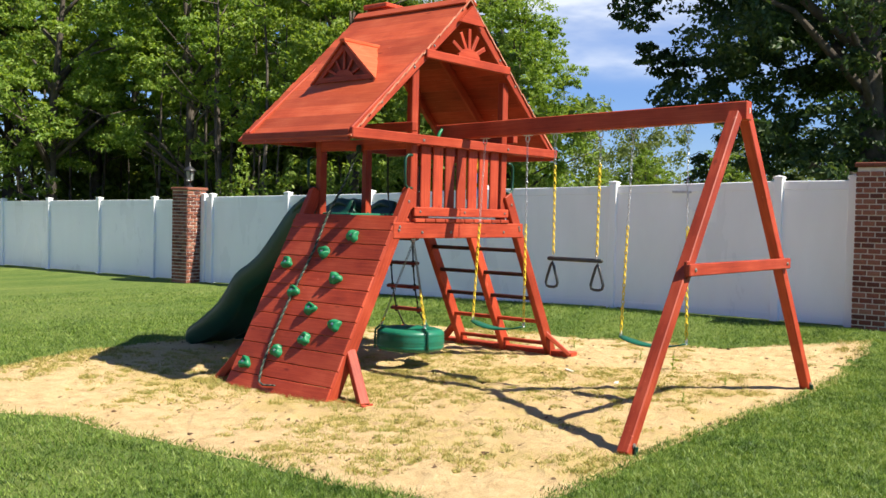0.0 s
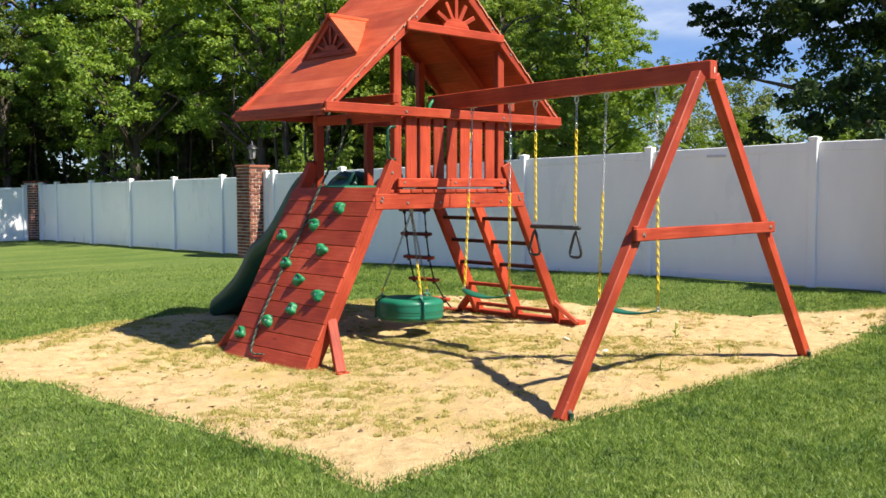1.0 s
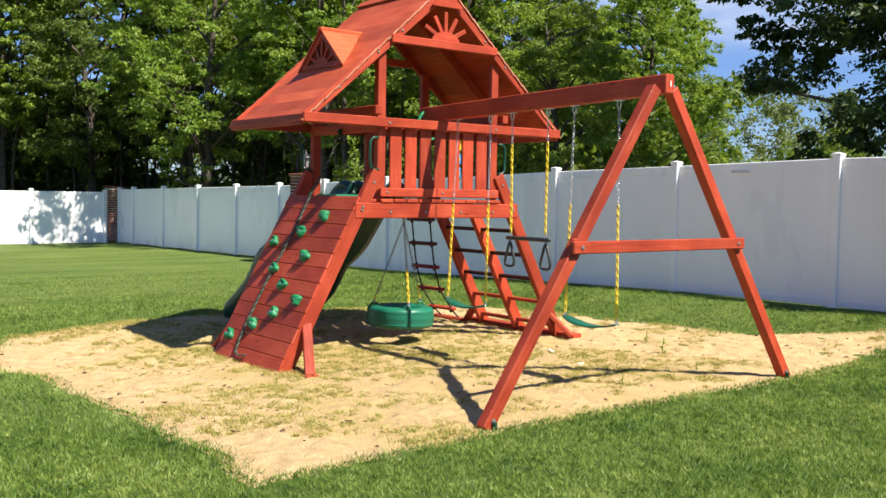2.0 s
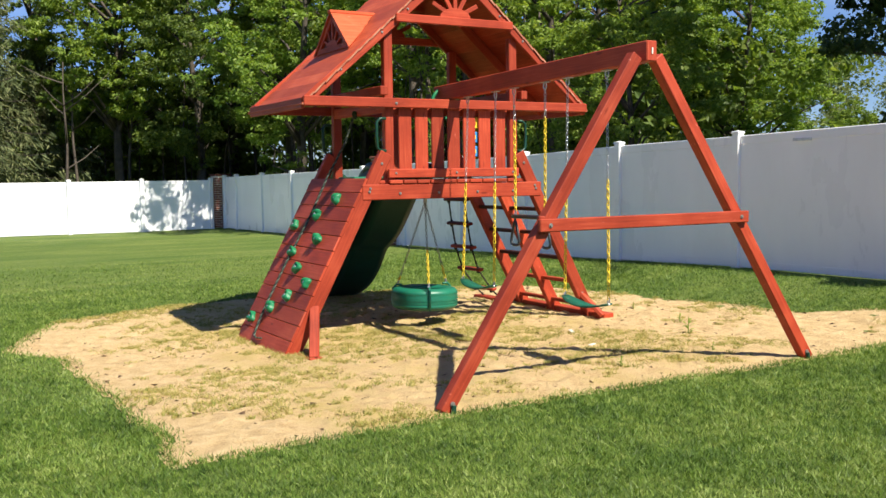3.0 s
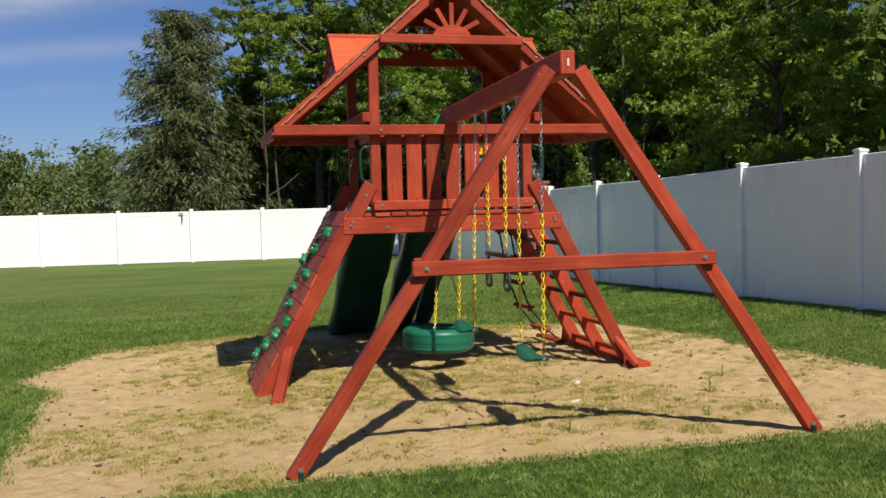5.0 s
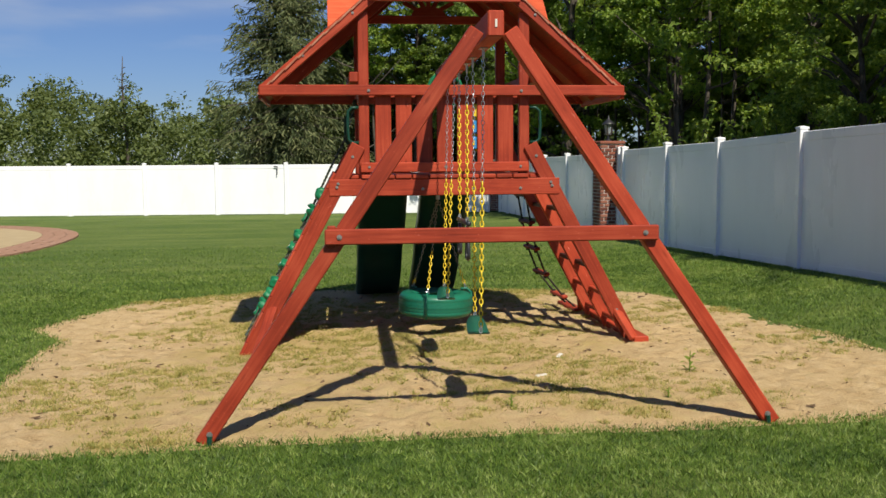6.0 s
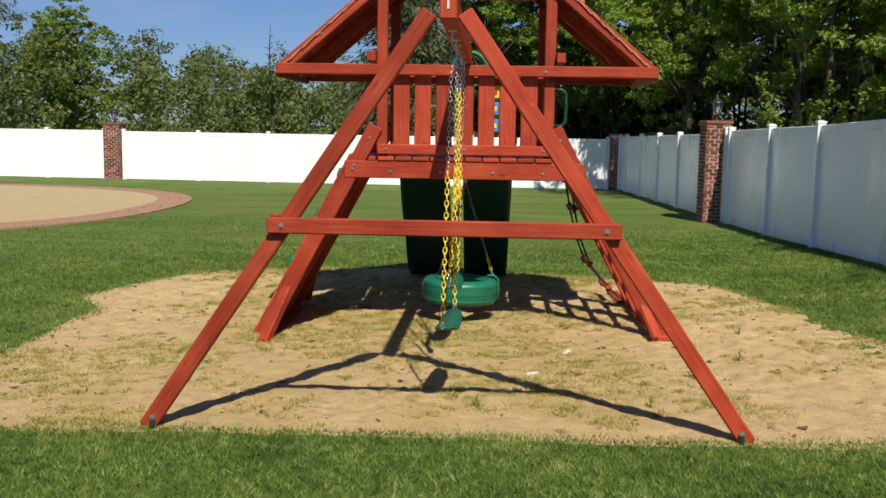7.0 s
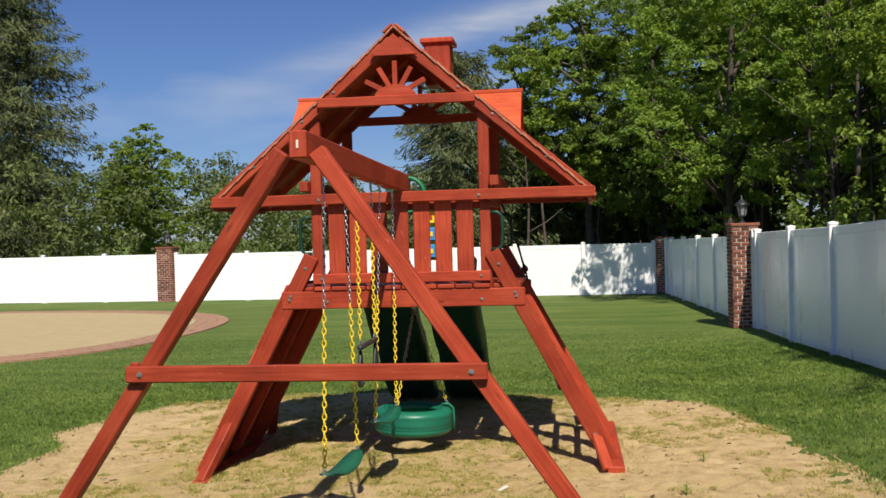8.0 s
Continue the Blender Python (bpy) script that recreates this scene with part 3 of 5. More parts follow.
def fence_post(parent, p, z, top):
    x, y = p
    bm = board((x, y, z - 0.05), (x, y, top - 0.05), 0.115, 0.115, (1, 0, 0), 0.008)
    post = part("post", bm, VINYL, parent)
    cap = bmesh.new()
    r = 0.063
    lo = [cap.verts.new((x + a * r, y + b * r, top - 0.05)) for a, b in ((-1, -1), (1, -1), (1, 1), (-1, 1))]
    hi = [cap.verts.new((x + a * r, y + b * r, top - 0.022)) for a, b in ((-1, -1), (1, -1), (1, 1), (-1, 1))]
    tip = cap.verts.new((x, y, top - 0.004))
    cap.faces.new(lo[::-1])
    for i in range(4):
        cap.faces.new((lo[i], lo[(i + 1) % 4], hi[(i + 1) % 4], hi[i]))
        cap.faces.new((hi[i], hi[(i + 1) % 4], tip))
    part("post_cap", cap, VINYL, post)


def fence_run(name, label, posts, tops):
    t = thing(name, (*posts[0], 0), label, "fence", "", "structure")
    g = [float(ground_z(*p)) for p in posts]
    for i, p in enumerate(posts):
        fence_post(t, p, g[i], tops[i])
    for i in range(len(posts) - 1):
        fence_panel(t, posts[i], posts[i + 1], g[i], g[i + 1], tops[i], tops[i + 1])
    return t


side_y = [-2.08, -1.15, 1.22, 3.50, 5.85, 7.85, 9.95, 10.18]
side = [(5.22 - 0.055 * y, y) for y in side_y]
fence_run("fence_side", "tall white vinyl privacy fence beside the play set", side, [float(np.interp(y, (-1.6, -1.07, 1.35, 3.65, 5.7, 7.7, 10), (2.17, 2.16, 2.09, 2.03, 1.95, 1.91, 1.86))) for y in side_y])
far_y = [10.78, 11.75, 13.66, 15.6, 17.55, 19.45, 20.42]
fence_run("fence_far", "white vinyl fence along the far lawn under trees", [(5.22 - 0.055 * y, y) for y in far_y], [float(np.interp(y, (11, 21), (1.80, 1.64))) for y in far_y])
back_x = [3.77, 1.77, -0.22, -2.26, -4.31, -6.43, -8.64, -11.03]
fence_run("fence_back", "sunlit white vinyl fence across the end of the lawn", [(x, 21.02 - 0.078 * (x - 0)) for x in back_x], [1.57] * len(back_x))
left_x = [-11.66, -13.55, -15.75, -17.9, -20.0, -22.2, -24.4]
fence_run("fence_left", "sunlit white vinyl fence behind the patio", [(x, 21.02 - 0.078 * x) for x in left_x], [1.59] * len(left_x))
near_y = [-2.72, -4.8, -7.0, -9.2, -11.4, -13.6]
fence_run("fence_near", "white vinyl fence continuing past the brick pillar", [(5.22 - 0.055 * y, y) for y in near_y], [2.18] * len(near_y))


def brick_mesh():
    bm = bmesh.new()
    bmesh.ops.create_cube(bm, size=1.0)
    for v in bm.verts:
        v.co = Vector((v.co.x * 0.193, v.co.y * 0.05, v.co.z * 0.053))
    bmesh.ops.bevel(bm, geom=list(bm.edges), offset=0.004, segments=1, affect="EDGES")
    me = bpy.data.meshes.new("brick")
    bm.to_mesh(me)
    bm.free()
    me.materials.append(BRICK)
    return me


BRICK_MESH = brick_mesh()


def brick_pillar(cx, cy, z, height, size, turn, label, detailed):
    """Mortared core, courses of bricks in running bond, a soldier course and a thin cap."""
    t = thing("brick_pillar", (cx, cy, z), label, "pillar", "brick pillars of the fence")
    rot = Matrix.Rotation(radians(turn), 4, "Z")
    half = size / 2
    core = bmesh.new()
    bmesh.ops.create_cube(core, size=1.0)
    for v in core.verts:
        v.co = rot @ Vector((v.co.x * (size - 0.016), v.co.y * (size - 0.016), (v.co.z + 0.5) * (height - 0.03))) + Vector((cx, cy, z))
    part("mortar", core, MORTAR, t, "pale grey mortar joints")
    cap = board(Vector((cx, cy, z + height - 0.06)), Vector((cx, cy, z + height)), size + 0.05, size + 0.05, rot @ Vector((1, 0, 0)), 0.012)
    part("cap", cap, BRICK, t, "brick cap course")
    courses = int((height - 0.07) / 0.0677)
    rest = []
    count = 0
    rng = random.Random(int(cx * 10) + 7)
    for c in range(courses):
        zc = (c + 0.5) * 0.0677
        for face in range(4):
            fr = rot @ Matrix.Rotation(radians(90 * face), 4, "Z")
            k = max(1, round(size / 0.16))
            wid = size / k
            edges = [-half + (i + (0.5 if c % 2 else 0.0)) * wid for i in range(-1, k + 1)]
            for e in edges:
                a, b = max(e, -half), min(e + wid, half)
                if b - a < 0.05:
                    continue
                m = fr @ Matrix.Translation(((a + b) / 2, -half + 0.019 + rng.uniform(-0.002, 0.003), zc)) @ Matrix.Diagonal(((b - a - 0.017) / 0.193, 1, 1, 1))
                if detailed and face in (0, 3) and count < 290:
                    ob = new("brick", BRICK_MESH)
                    ob.parent = t
                    ob.matrix_local = m
                    count += 1
                else:
                    rest.append(m)
    me = BRICK_MESH
    co = np.array([v.co for v in me.vertices])
    tris = []
    for p in me.polygons:
        q = list(p.vertices)
        tris += [(q[0], q[i], q[i + 1]) for i in range(1, len(q) - 1)]
    vs, fs = [], []
    for i, m in enumerate(rest):
        mm = np.array(m)
        vs.append(co @ mm[:3, :3].T + mm[:3, 3])
        fs.append(np.array(tris) + i * len(co))
    if vs:
        ob = raw("bricks", np.concatenate(vs), np.concatenate(fs), BRICK, t)
        tagged(ob, kind="stuff")
    return t


def lantern(x, y, z):
    t = thing("post_lantern", (x, y, z), "black metal lantern with glass panes on a brick pillar", "lamp")
    k = 0.86

    def at(h, dx=0.0, dy=0.0):
        return (x + k * dx, y + k * dy, z + k * h)

    part("base", tube([at(0), at(0.03), at(0.05), at(0.14)], [0.075 * k, 0.07 * k, 0.03 * k, 0.025 * k], 12), IRON, t)
    part("body", tube([at(0.14), at(0.17), at(0.38)], [0.05 * k, 0.08 * k, 0.115 * k], 6), GLASS, t, "frosted glass panes")
    for i in range(6):
        q = math.pi * i / 3
        c, s = math.cos(q), math.sin(q)
        part("bar", tube([at(0.165, 0.083 * c, 0.083 * s), at(0.385, 0.12 * c, 0.12 * s)], 0.012 * k, 5), IRON, t)
    part("roof", tube([at(0.375), at(0.395), at(0.45), at(0.50), at(0.53), at(0.60)], [0.155 * k, 0.15 * k, 0.09 * k, 0.03 * k, 0.02 * k, 0.004], 12), IRON, t, "", True)


GLASS, _n, _l, _b = material("frosted_glass", 0.35, 0, 0.5)
_b.inputs["Base Color"].default_value = (0.75, 0.78, 0.8, 1)
_b.inputs["Transmission Weight"].default_value = 0.7

# ---- play tower ----
tower = thing("play_tower", (0, 0.6, 0), "red-stained wooden play tower with gabled roof and deck", "playset")
FRONT, REAR = 0.0, 1.25
SL, SR = -1.0, 1.0
DECK = 1.51


def leg_x(sign, z):
    """The sloped side rails: from the ground out at 1.69 m in to the corner posts."""
    return sign * (1.69 - 0.535 * z)


def red(name, a, b, w, t, side, parent, label="", bevel=0.007):
    return part(name, board(a, b, w, t, side, bevel), RED, parent, label)


for y in (FRONT, REAR):
    s = -1 if y == FRONT else 1
    red("deck_beam", (-1.01, y + s * 0.02, 1.395), (1.01, y + s * 0.02, 1.395), 0.145, 0.04, (0, 0, 1), tower)
for x in (-0.93, -0.62, -0.2, 0.24, 0.66, 0.93):
    bolt((x, -0.043, 1.40 + (0.03 if abs(x) > 0.9 else -0.02)), (0, -1, 0), tower)
red("joist", (-0.95, 0.63, 1.40), (0.95, 0.63, 1.40), 0.14, 0.04, (0, 0, 1), tower)
deck = red("deck_plank", (-0.66, -0.052, DECK - 0.022), (-0.66, 1.29, DECK - 0.022), 0.138, 0.036, (1, 0, 0), tower)
for i in range(1, 10):
    ob = new("deck_plank", deck.data)
    ob.parent, ob.location = tower, (0.147 * i, 0, 0)
for sx in (-1, 1):
    red("deck_plank", (sx * 0.86, 0.0, DECK - 0.024), (sx * 0.86, 1.25, DECK - 0.024), 0.22, 0.036, (1, 0, 0), tower)
# corner posts up to the rafters, and the middle post between the slides
for sx in (-1, 1):
    for y in (FRONT + 0.035, REAR - 0.03):
        red("corner_post", (sx * 0.70, y, 1.33), (sx * 0.70, y, 2.90), 0.09, 0.07, (1, 0, 0), tower)
    red("header", (sx * 0.785, -0.075, 2.335), (sx * 0.785, 1.33, 2.335), 0.085, 0.075, (0, 0, 1), tower)
    red("header", (sx * 0.72, 0.0, 2.19), (sx * 0.72, 1.27, 2.19), 0.1, 0.038, (0, 0, 1), tower)
red("middle_post", (-0.02, REAR, 1.33), (-0.02, REAR, 2.24), 0.085, 0.07, (1, 0, 0), tower)

# front railing
red("rail", (-0.735, -0.028, 1.568), (0.735, -0.028, 1.568), 0.085, 0.036, (0, 0, 1), tower)
red("rail", (-0.735, 0.06, 2.16), (0.735, 0.06, 2.16), 0.085, 0.036, (0, 0, 1), tower)
for x in (-0.66, 0.0, 0.66):
    bolt((x, -0.047, 1.57), (0, -1, 0), tower, 0.008)
slat = red("slat", (-0.535, 0.008, 1.53), (-0.535, 0.008, 2.22), 0.138, 0.022, (1, 0, 0), tower)
for i in range(1, 7):
    ob = new("slat", slat.data)
    ob.parent, ob.location = tower, (0.178 * i, 0, 0)


def gable(y, s):
    """A truss: tie, two rafters, collar with a sunburst, king block."""
    yy = y + s * 0.022
    red("tie_beam", (-1.58, yy, 2.225), (1.58, yy, 2.225), 0.089, 0.04, (0, 0, 1), tower)
    for sx in (-1, 1):
        red("rafter", (sx * 1.54, y, 2.232), (sx * 0.03, y, 3.508), 0.092, 0.038, (0, 0, 1), tower)
        for k in (0.22, 0.5, 0.68):
            bolt((sx * (1.54 - 1.51 * k), y + s * 0.021, 2.232 + 1.276 * k), (0, s, 0), tower, 0.008)
        bolt((sx * 0.66, yy + s * 0.022, 2.22), (0, s, 0), tower)
    red("collar_beam", (-0.65, yy + s * 0.016, 3.01), (0.65, yy + s * 0.016, 3.01), 0.08, 0.036, (0, 0, 1), tower)
    part("apex_block", plate([(-0.19, yy + s * 0.012, 3.375), (0.19, yy + s * 0.012, 3.375), (0, yy + s * 0.012, 3.55)], (0, s * 0.03, 0)), RED, tower)
    fan = [(0.17 * math.cos(q), yy - 0.012, 3.045 + 0.095 * math.sin(q)) for q in (math.pi * i / 12 for i in range(13))]
    part("sunburst", plate(fan, (0, 0.024, 0)), RED, tower, "half-round sunburst centre")
    for q in (28, 60, 90, 120, 152):
        d = Vector((math.cos(radians(q)), 0, math.sin(radians(q))))
        o = Vector((0, yy, 3.045))
        r1 = 0.29 if q in (28, 152) else (0.28 if q in (60, 120) else 0.30)
        part("sunburst_ray", board(o + d * 0.07, o + d * (r1 - 0.01), 0.042, 0.022, d.cross(Vector((0, 1, 0))), 0.004), RED, tower)


gable(FRONT - 0.03, -1)
gable(REAR + 0.05, 1)

# roof of lapped boards
roof = part("roof", board((0, -0.05, 3.61), (0, 1.43, 3.61), 0.06, 0.03, (1, 0, 0)), ROOF, tower, "lapped red-stained roof boards")
SLOPE = Vector((1.62, 0, -1.44)).normalized()
for sx in (-1, 1):
    d = Vector((SLOPE.x * sx, 0, SLOPE.z))
    up = Vector((-d.z * sx, 0, d.x * sx))
    for i in range(14):
        u = 0.075 + 0.1515 * i
        mid_p = Vector((0, 0, 3.598)) + d * u + up * 0.008
        w = (d - up * 0.055).normalized()
        rng = random.Random(i * 3 + sx)
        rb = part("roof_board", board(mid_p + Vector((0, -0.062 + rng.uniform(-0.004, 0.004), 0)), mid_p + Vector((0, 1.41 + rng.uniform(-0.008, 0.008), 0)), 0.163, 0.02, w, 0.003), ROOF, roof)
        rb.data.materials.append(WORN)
        # shade under the roof is put into the colour: undersides take darker RED
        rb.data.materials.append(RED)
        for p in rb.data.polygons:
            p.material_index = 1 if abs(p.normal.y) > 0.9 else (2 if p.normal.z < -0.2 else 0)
    ridge = Vector((0, 0, 3.616)) + d * 0.05 + up * 0.02
    part("ridge_cap", board(ridge + Vector((0, -0.07, 0)), ridge + Vector((0, 1.42, 0)), 0.10, 0.018, d, 0.003), ROOF, roof)
    part("fascia", board((sx * 1.575, -0.03, 2.205), (sx * 1.575, 1.36, 2.205), 0.10, 0.03, (0, 0, 1)), RED, roof)
    for y in (0.62,):
        part("inner_rafter", board((sx * 1.50, y, 2.205), (sx * 0.03, y, 3.49), 0.09, 0.038, (0, 0, 1)), RED, roof)
    part("soffit_rail", board((sx * 0.85, 0.02, 2.21), (sx * 1.56, 0.02, 2.21), 0.06, 0.03, (0, 0, 1)), RED, roof)


def dormer(sx):
    """A small gabled dormer on the roof slope with a sunburst in its front."""
    X = sx * 0.955
    tip, rb = Vector((X + sx * 0.04, 0.66, 3.135)), Vector((sx * 0.51, 0.66, 3.135))
    host = None
    for s in (-1, 1):
        base = Vector((X + sx * 0.04, 0.66 + s * 0.42, 2.745))
        n = (rb - tip).cross(base - tip).normalized()
        n = n if n.z > 0 else -n
        ob = part("dormer" if host is None else "dormer_roof", plate([tip, base, rb], n * 0.018), ROOF, roof if host is None else host)
        host = host or ob
    front = [(X, 0.66 - 0.35, 2.775), (X, 0.66 + 0.35, 2.775), (X, 0.66, 3.095)]
    # a dark plate across the front stands in for the shade inside the dormer
    part("dormer_backing", plate(front, (-sx * 0.012, 0, 0)), SHADEWOOD, roof, "dormer backing plate coloured dark for shade")
    for s in (-1, 1):
        part("dormer_trim", board((X + sx * 0.012, 0.66 + s * 0.37, 2.76), (X + sx * 0.012, 0.66, 3.09), 0.045, 0.024, (0, 0, 1), 0.003), RED, roof)
    part("dormer_trim", board((X + sx * 0.014, 0.31, 2.79), (X + sx * 0.014, 1.01, 2.79), 0.05, 0.024, (0, 0, 1), 0.003), RED, roof)
    part("dormer_ridge", board(tip + Vector((sx * 0.01, 0, 0.012)), rb + Vector((0, 0, 0.012)), 0.07, 0.03, (0, 1, 0), 0.004), ROOF, roof)
    fan = [(X + sx * 0.004, 0.66 + 0.13 * math.cos(q), 2.795 + 0.08 * math.sin(q)) for q in (math.pi * i / 10 for i in range(11))]
    part("dormer_sunburst", plate(fan, (sx * 0.02, 0, 0)), RED, roof)
    for q in (25, 58, 90, 122, 155):
        d = Vector((0, math.cos(radians(q)), math.sin(radians(q))))
        o = Vector((X + sx * 0.012, 0.66, 2.79))
        part("dormer_ray", board(o + d * 0.09, o + d * (0.235 if abs(q - 90) > 40 else 0.26), 0.026, 0.018, d.cross(Vector((1, 0, 0))), 0.003), RED, roof)


# darker copy of the red stain, with shade put into the colour
SHADEWOOD = wood("shade_dark_red_wood", (0.087, 0.0122, 0.00609), (0.131, 0.0191, 0.0087), (0.174, 0.0278, 0.0122))
# near-black copy of the stain: shade on the upper ladder rungs, in the colour
SHADERUNG = wood("shade_dark_rung_wood", (0.03, 0.014, 0.012), (0.055, 0.02, 0.016), (0.09, 0.03, 0.02))
dormer(-1)
dormer(1)
chim = part("chimney", board((0.2, 1.25, 3.30), (0.2, 1.25, 3.69), 0.24, 0.28, (1, 0, 0), 0.01), RED, roof, "boxed wooden chimney")
part("chimney_cap", board((0.2, 1.25, 3.685), (0.2, 1.25, 3.735), 0.31, 0.34, (1, 0, 0), 0.01), RED, roof)

# climbing wall on one side
for y, low, high, w, t in ((FRONT + 0.005, -0.10, 1.76, 0.125, 0.075), (0.63, 0.0, 1.35, 0.08, 0.06), (REAR - 0.01, -0.10, 1.76, 0.125, 0.075)):
    red("wall_rail", (leg_x(-1, low), y, low), (leg_x(-1, high), y, high), w, t, (1, 0, 0.5), tower)
RUN = Vector((-0.535, 0, -1)).normalized()
OUT = Vector((-1, 0, 0.535)).normalized()
TOP = Vector((leg_x(-1, 1.49), 0, 1.49)) + OUT * 0.072
for i in range(12):
    c = TOP + RUN * (0.076 + 0.150 * i)
    rng = random.Random(40 + i)
    red("wall_plank", c + Vector((0, -0.03 + rng.uniform(-0.004, 0.004), 0)), c + Vector((0, 1.28, 0)), 0.1455, 0.024, RUN, tower, "", 0.005)


def climbing_hold(y, u, seed, lobed):
    """A moulded hold with a centre bolt: a scooped shell with a thick rim, or a jug of two lobes with a valley between."""
    rng = random.Random(seed)
    o = TOP + RUN * u + OUT * 0.014 + Vector((0, y, 0))
    across = Vector((0, 1, 0))
    bm = bmesh.new()
    bmesh.ops.create_icosphere(bm, subdivisions=3, radius=1.0)
    turn = rng.uniform(-0.5, 0.5)
    for v in bm.verts:
        p = v.co.copy()
        k = 1 + 0.22 * noise.noise(p * 1.6 + Vector((seed, 0, 0))) + 0.16 * math.sin(3 * math.atan2(p.y, p.x) + seed)
        h = max(p.z, -0.15)
        dent = 0.0
        if p.z > 0:
            across_valley = 0.8 * p.x + 0.6 * p.y
            dent = 0.72 * math.exp(-across_valley ** 2 * 16) if lobed else 1.0 * math.exp(-((p.x - 0.05) ** 2 * 4 + (p.y - 0.22) ** 2 * 7))
        a, b = p.x * k, p.y * k
        a, b = a * math.cos(turn) - b * math.sin(turn), a * math.sin(turn) + b * math.cos(turn)
        lip = 0.45 * max(0.0, b) if h > 0 else 0
        v.co = o + across * (a * 0.068) - RUN * (b * 0.056) + OUT * ((h * (1 + lip) - dent) * 0.066)
    hold = part("climbing_hold", bm, HOLD, tower, "moulded green climbing hold", True)
    part("hold_bolt", tube([o + OUT * 0.01, o + OUT * 0.046], 0.011, 8), STEEL, hold)


for i, (y, u) in enumerate([(0.39, 0.17), (0.68, 0.35), (1.11, 0.48), (0.40, 0.60), (0.87, 0.76), (0.56, 0.91), (0.19, 1.04), (0.49, 1.20), (0.77, 1.35), (1.12, 1.50)]):
    climbing_hold(y, u + 0.06, i + 1, "LLSLSSLSLS"[i] == "L")


def foot_brace(sx, y, s):
    """A short raking strut from the side rail down to the skid."""
    w, t = (0.088, 0.075) if sx < 0 else (0.085, 0.045)
    top = 0.36 if sx < 0 else 0.27
    toe = (-1.645, y + s * 0.325, -0.05) if sx < 0 else (1.63, y + s * 0.27, 0.05)
    red("foot_brace", (leg_x(sx, top), y + s * 0.005, top), toe, w, t, (1, 0, 0.5 * -sx), tower)


foot_brace(-1, FRONT, -1)
foot_brace(-1, REAR, 1)
foot_brace(1, FRONT, -1)
foot_brace(1, REAR, 1)
red("skid", (-1.64, -0.37, -0.065), (-1.64, 1.60, -0.065), 0.13, 0.07, (1, 0, 0), tower)
red("skid", (1.69, -0.29, 0.035), (1.69, 1.55, 0.035), 0.13, 0.085, (1, 0, 0), tower)

# wooden ladder on the other side
for y in (FRONT + 0.005, 0.62, REAR - 0.01):
    red("ladder_rail", (leg_x(1, 0.0), y, 0.0), (leg_x(1, 1.76 if y != 0.62 else 1.36), y, 1.76 if y != 0.62 else 1.36), 0.125, 0.07, (1, 0, -0.5), tower)
for z in (0.15, 0.40, 0.66, 0.92, 1.18):
    # rungs above half a metre are coloured dark as if in shade
    part("rung", board((leg_x(1, z), FRONT, z), (leg_x(1, z), REAR, z), 0.055, 0.04, (1, 0, 0), 0.006), SHADERUNG if z > 0.5 else RED, tower)
for sx in (-1, 1):
    for z in (0.28, 1.40, 1.66):
        bolt((leg_x(sx, z), FRONT - 0.033 - (0.013 if sx < 0 and z < 1.3 else 0.012 if z == 1.4 else 0), z), (0, -1, 0), tower)

# grab handles, wheel and game panel
for sx in (-1, 1):
    for y in (FRONT - 0.01, REAR + 0.01):
        h = [(sx * 0.745, y, 1.78), (sx * 0.80, y, 1.78), (sx * 0.835, y, 1.81), (sx * 0.84, y, 1.93), (sx * 0.835, y, 2.05), (sx * 0.80, y, 2.08), (sx * 0.745, y, 2.08)]
        part("grab_handle", tube(h, 0.014, 8), GREEN, tower, "green plastic grab handle", True)
rim = [(0.03 + 0.145 * math.cos(q), 0.22, 2.25 + 0.145 * math.sin(q)) for q in (2 * math.pi * i / 24 for i in range(24))]
wheel = part("steering_wheel", tube(rim, 0.018, 8, None, True), HOLD, tower, "green plastic toy steering wheel", True)
for q in range(5):
    a = radians(90 + 72 * q)
    part("spoke", tube([(0.03, 0.22, 2.25), (0.03 + 0.145 * math.cos(a), 0.22, 2.25 + 0.145 * math.sin(a))], 0.011, 6), GREEN, wheel)
part("axle", tube([(0.03, 0.07, 2.25), (0.03, 0.235, 2.25)], 0.028, 10), GREEN, wheel)
game = part("game_panel", board((0.25, 0.075, 1.70), (0.25, 0.075, 2.14), 0.15, 0.02, (1, 0, 0), 0.006), YELLOW, tower, "yellow plastic game panel with turning blocks")
for j in range(3):
    z = 1.775 + 0.14 * j
    part("game_block", board((0.25, 0.05, z - 0.055), (0.25, 0.05, z + 0.055), 0.1, 0.05, (1, 0, 0), 0.008), BLUE if j != 2 else YELLOW, game)
    part("game_block_face", board((0.25, 0.022, z - 0.02), (0.25, 0.022, z + 0.02), 0.03, 0.006, (1, 0, 0), 0.002), YELLOW if j != 2 else RED, game)


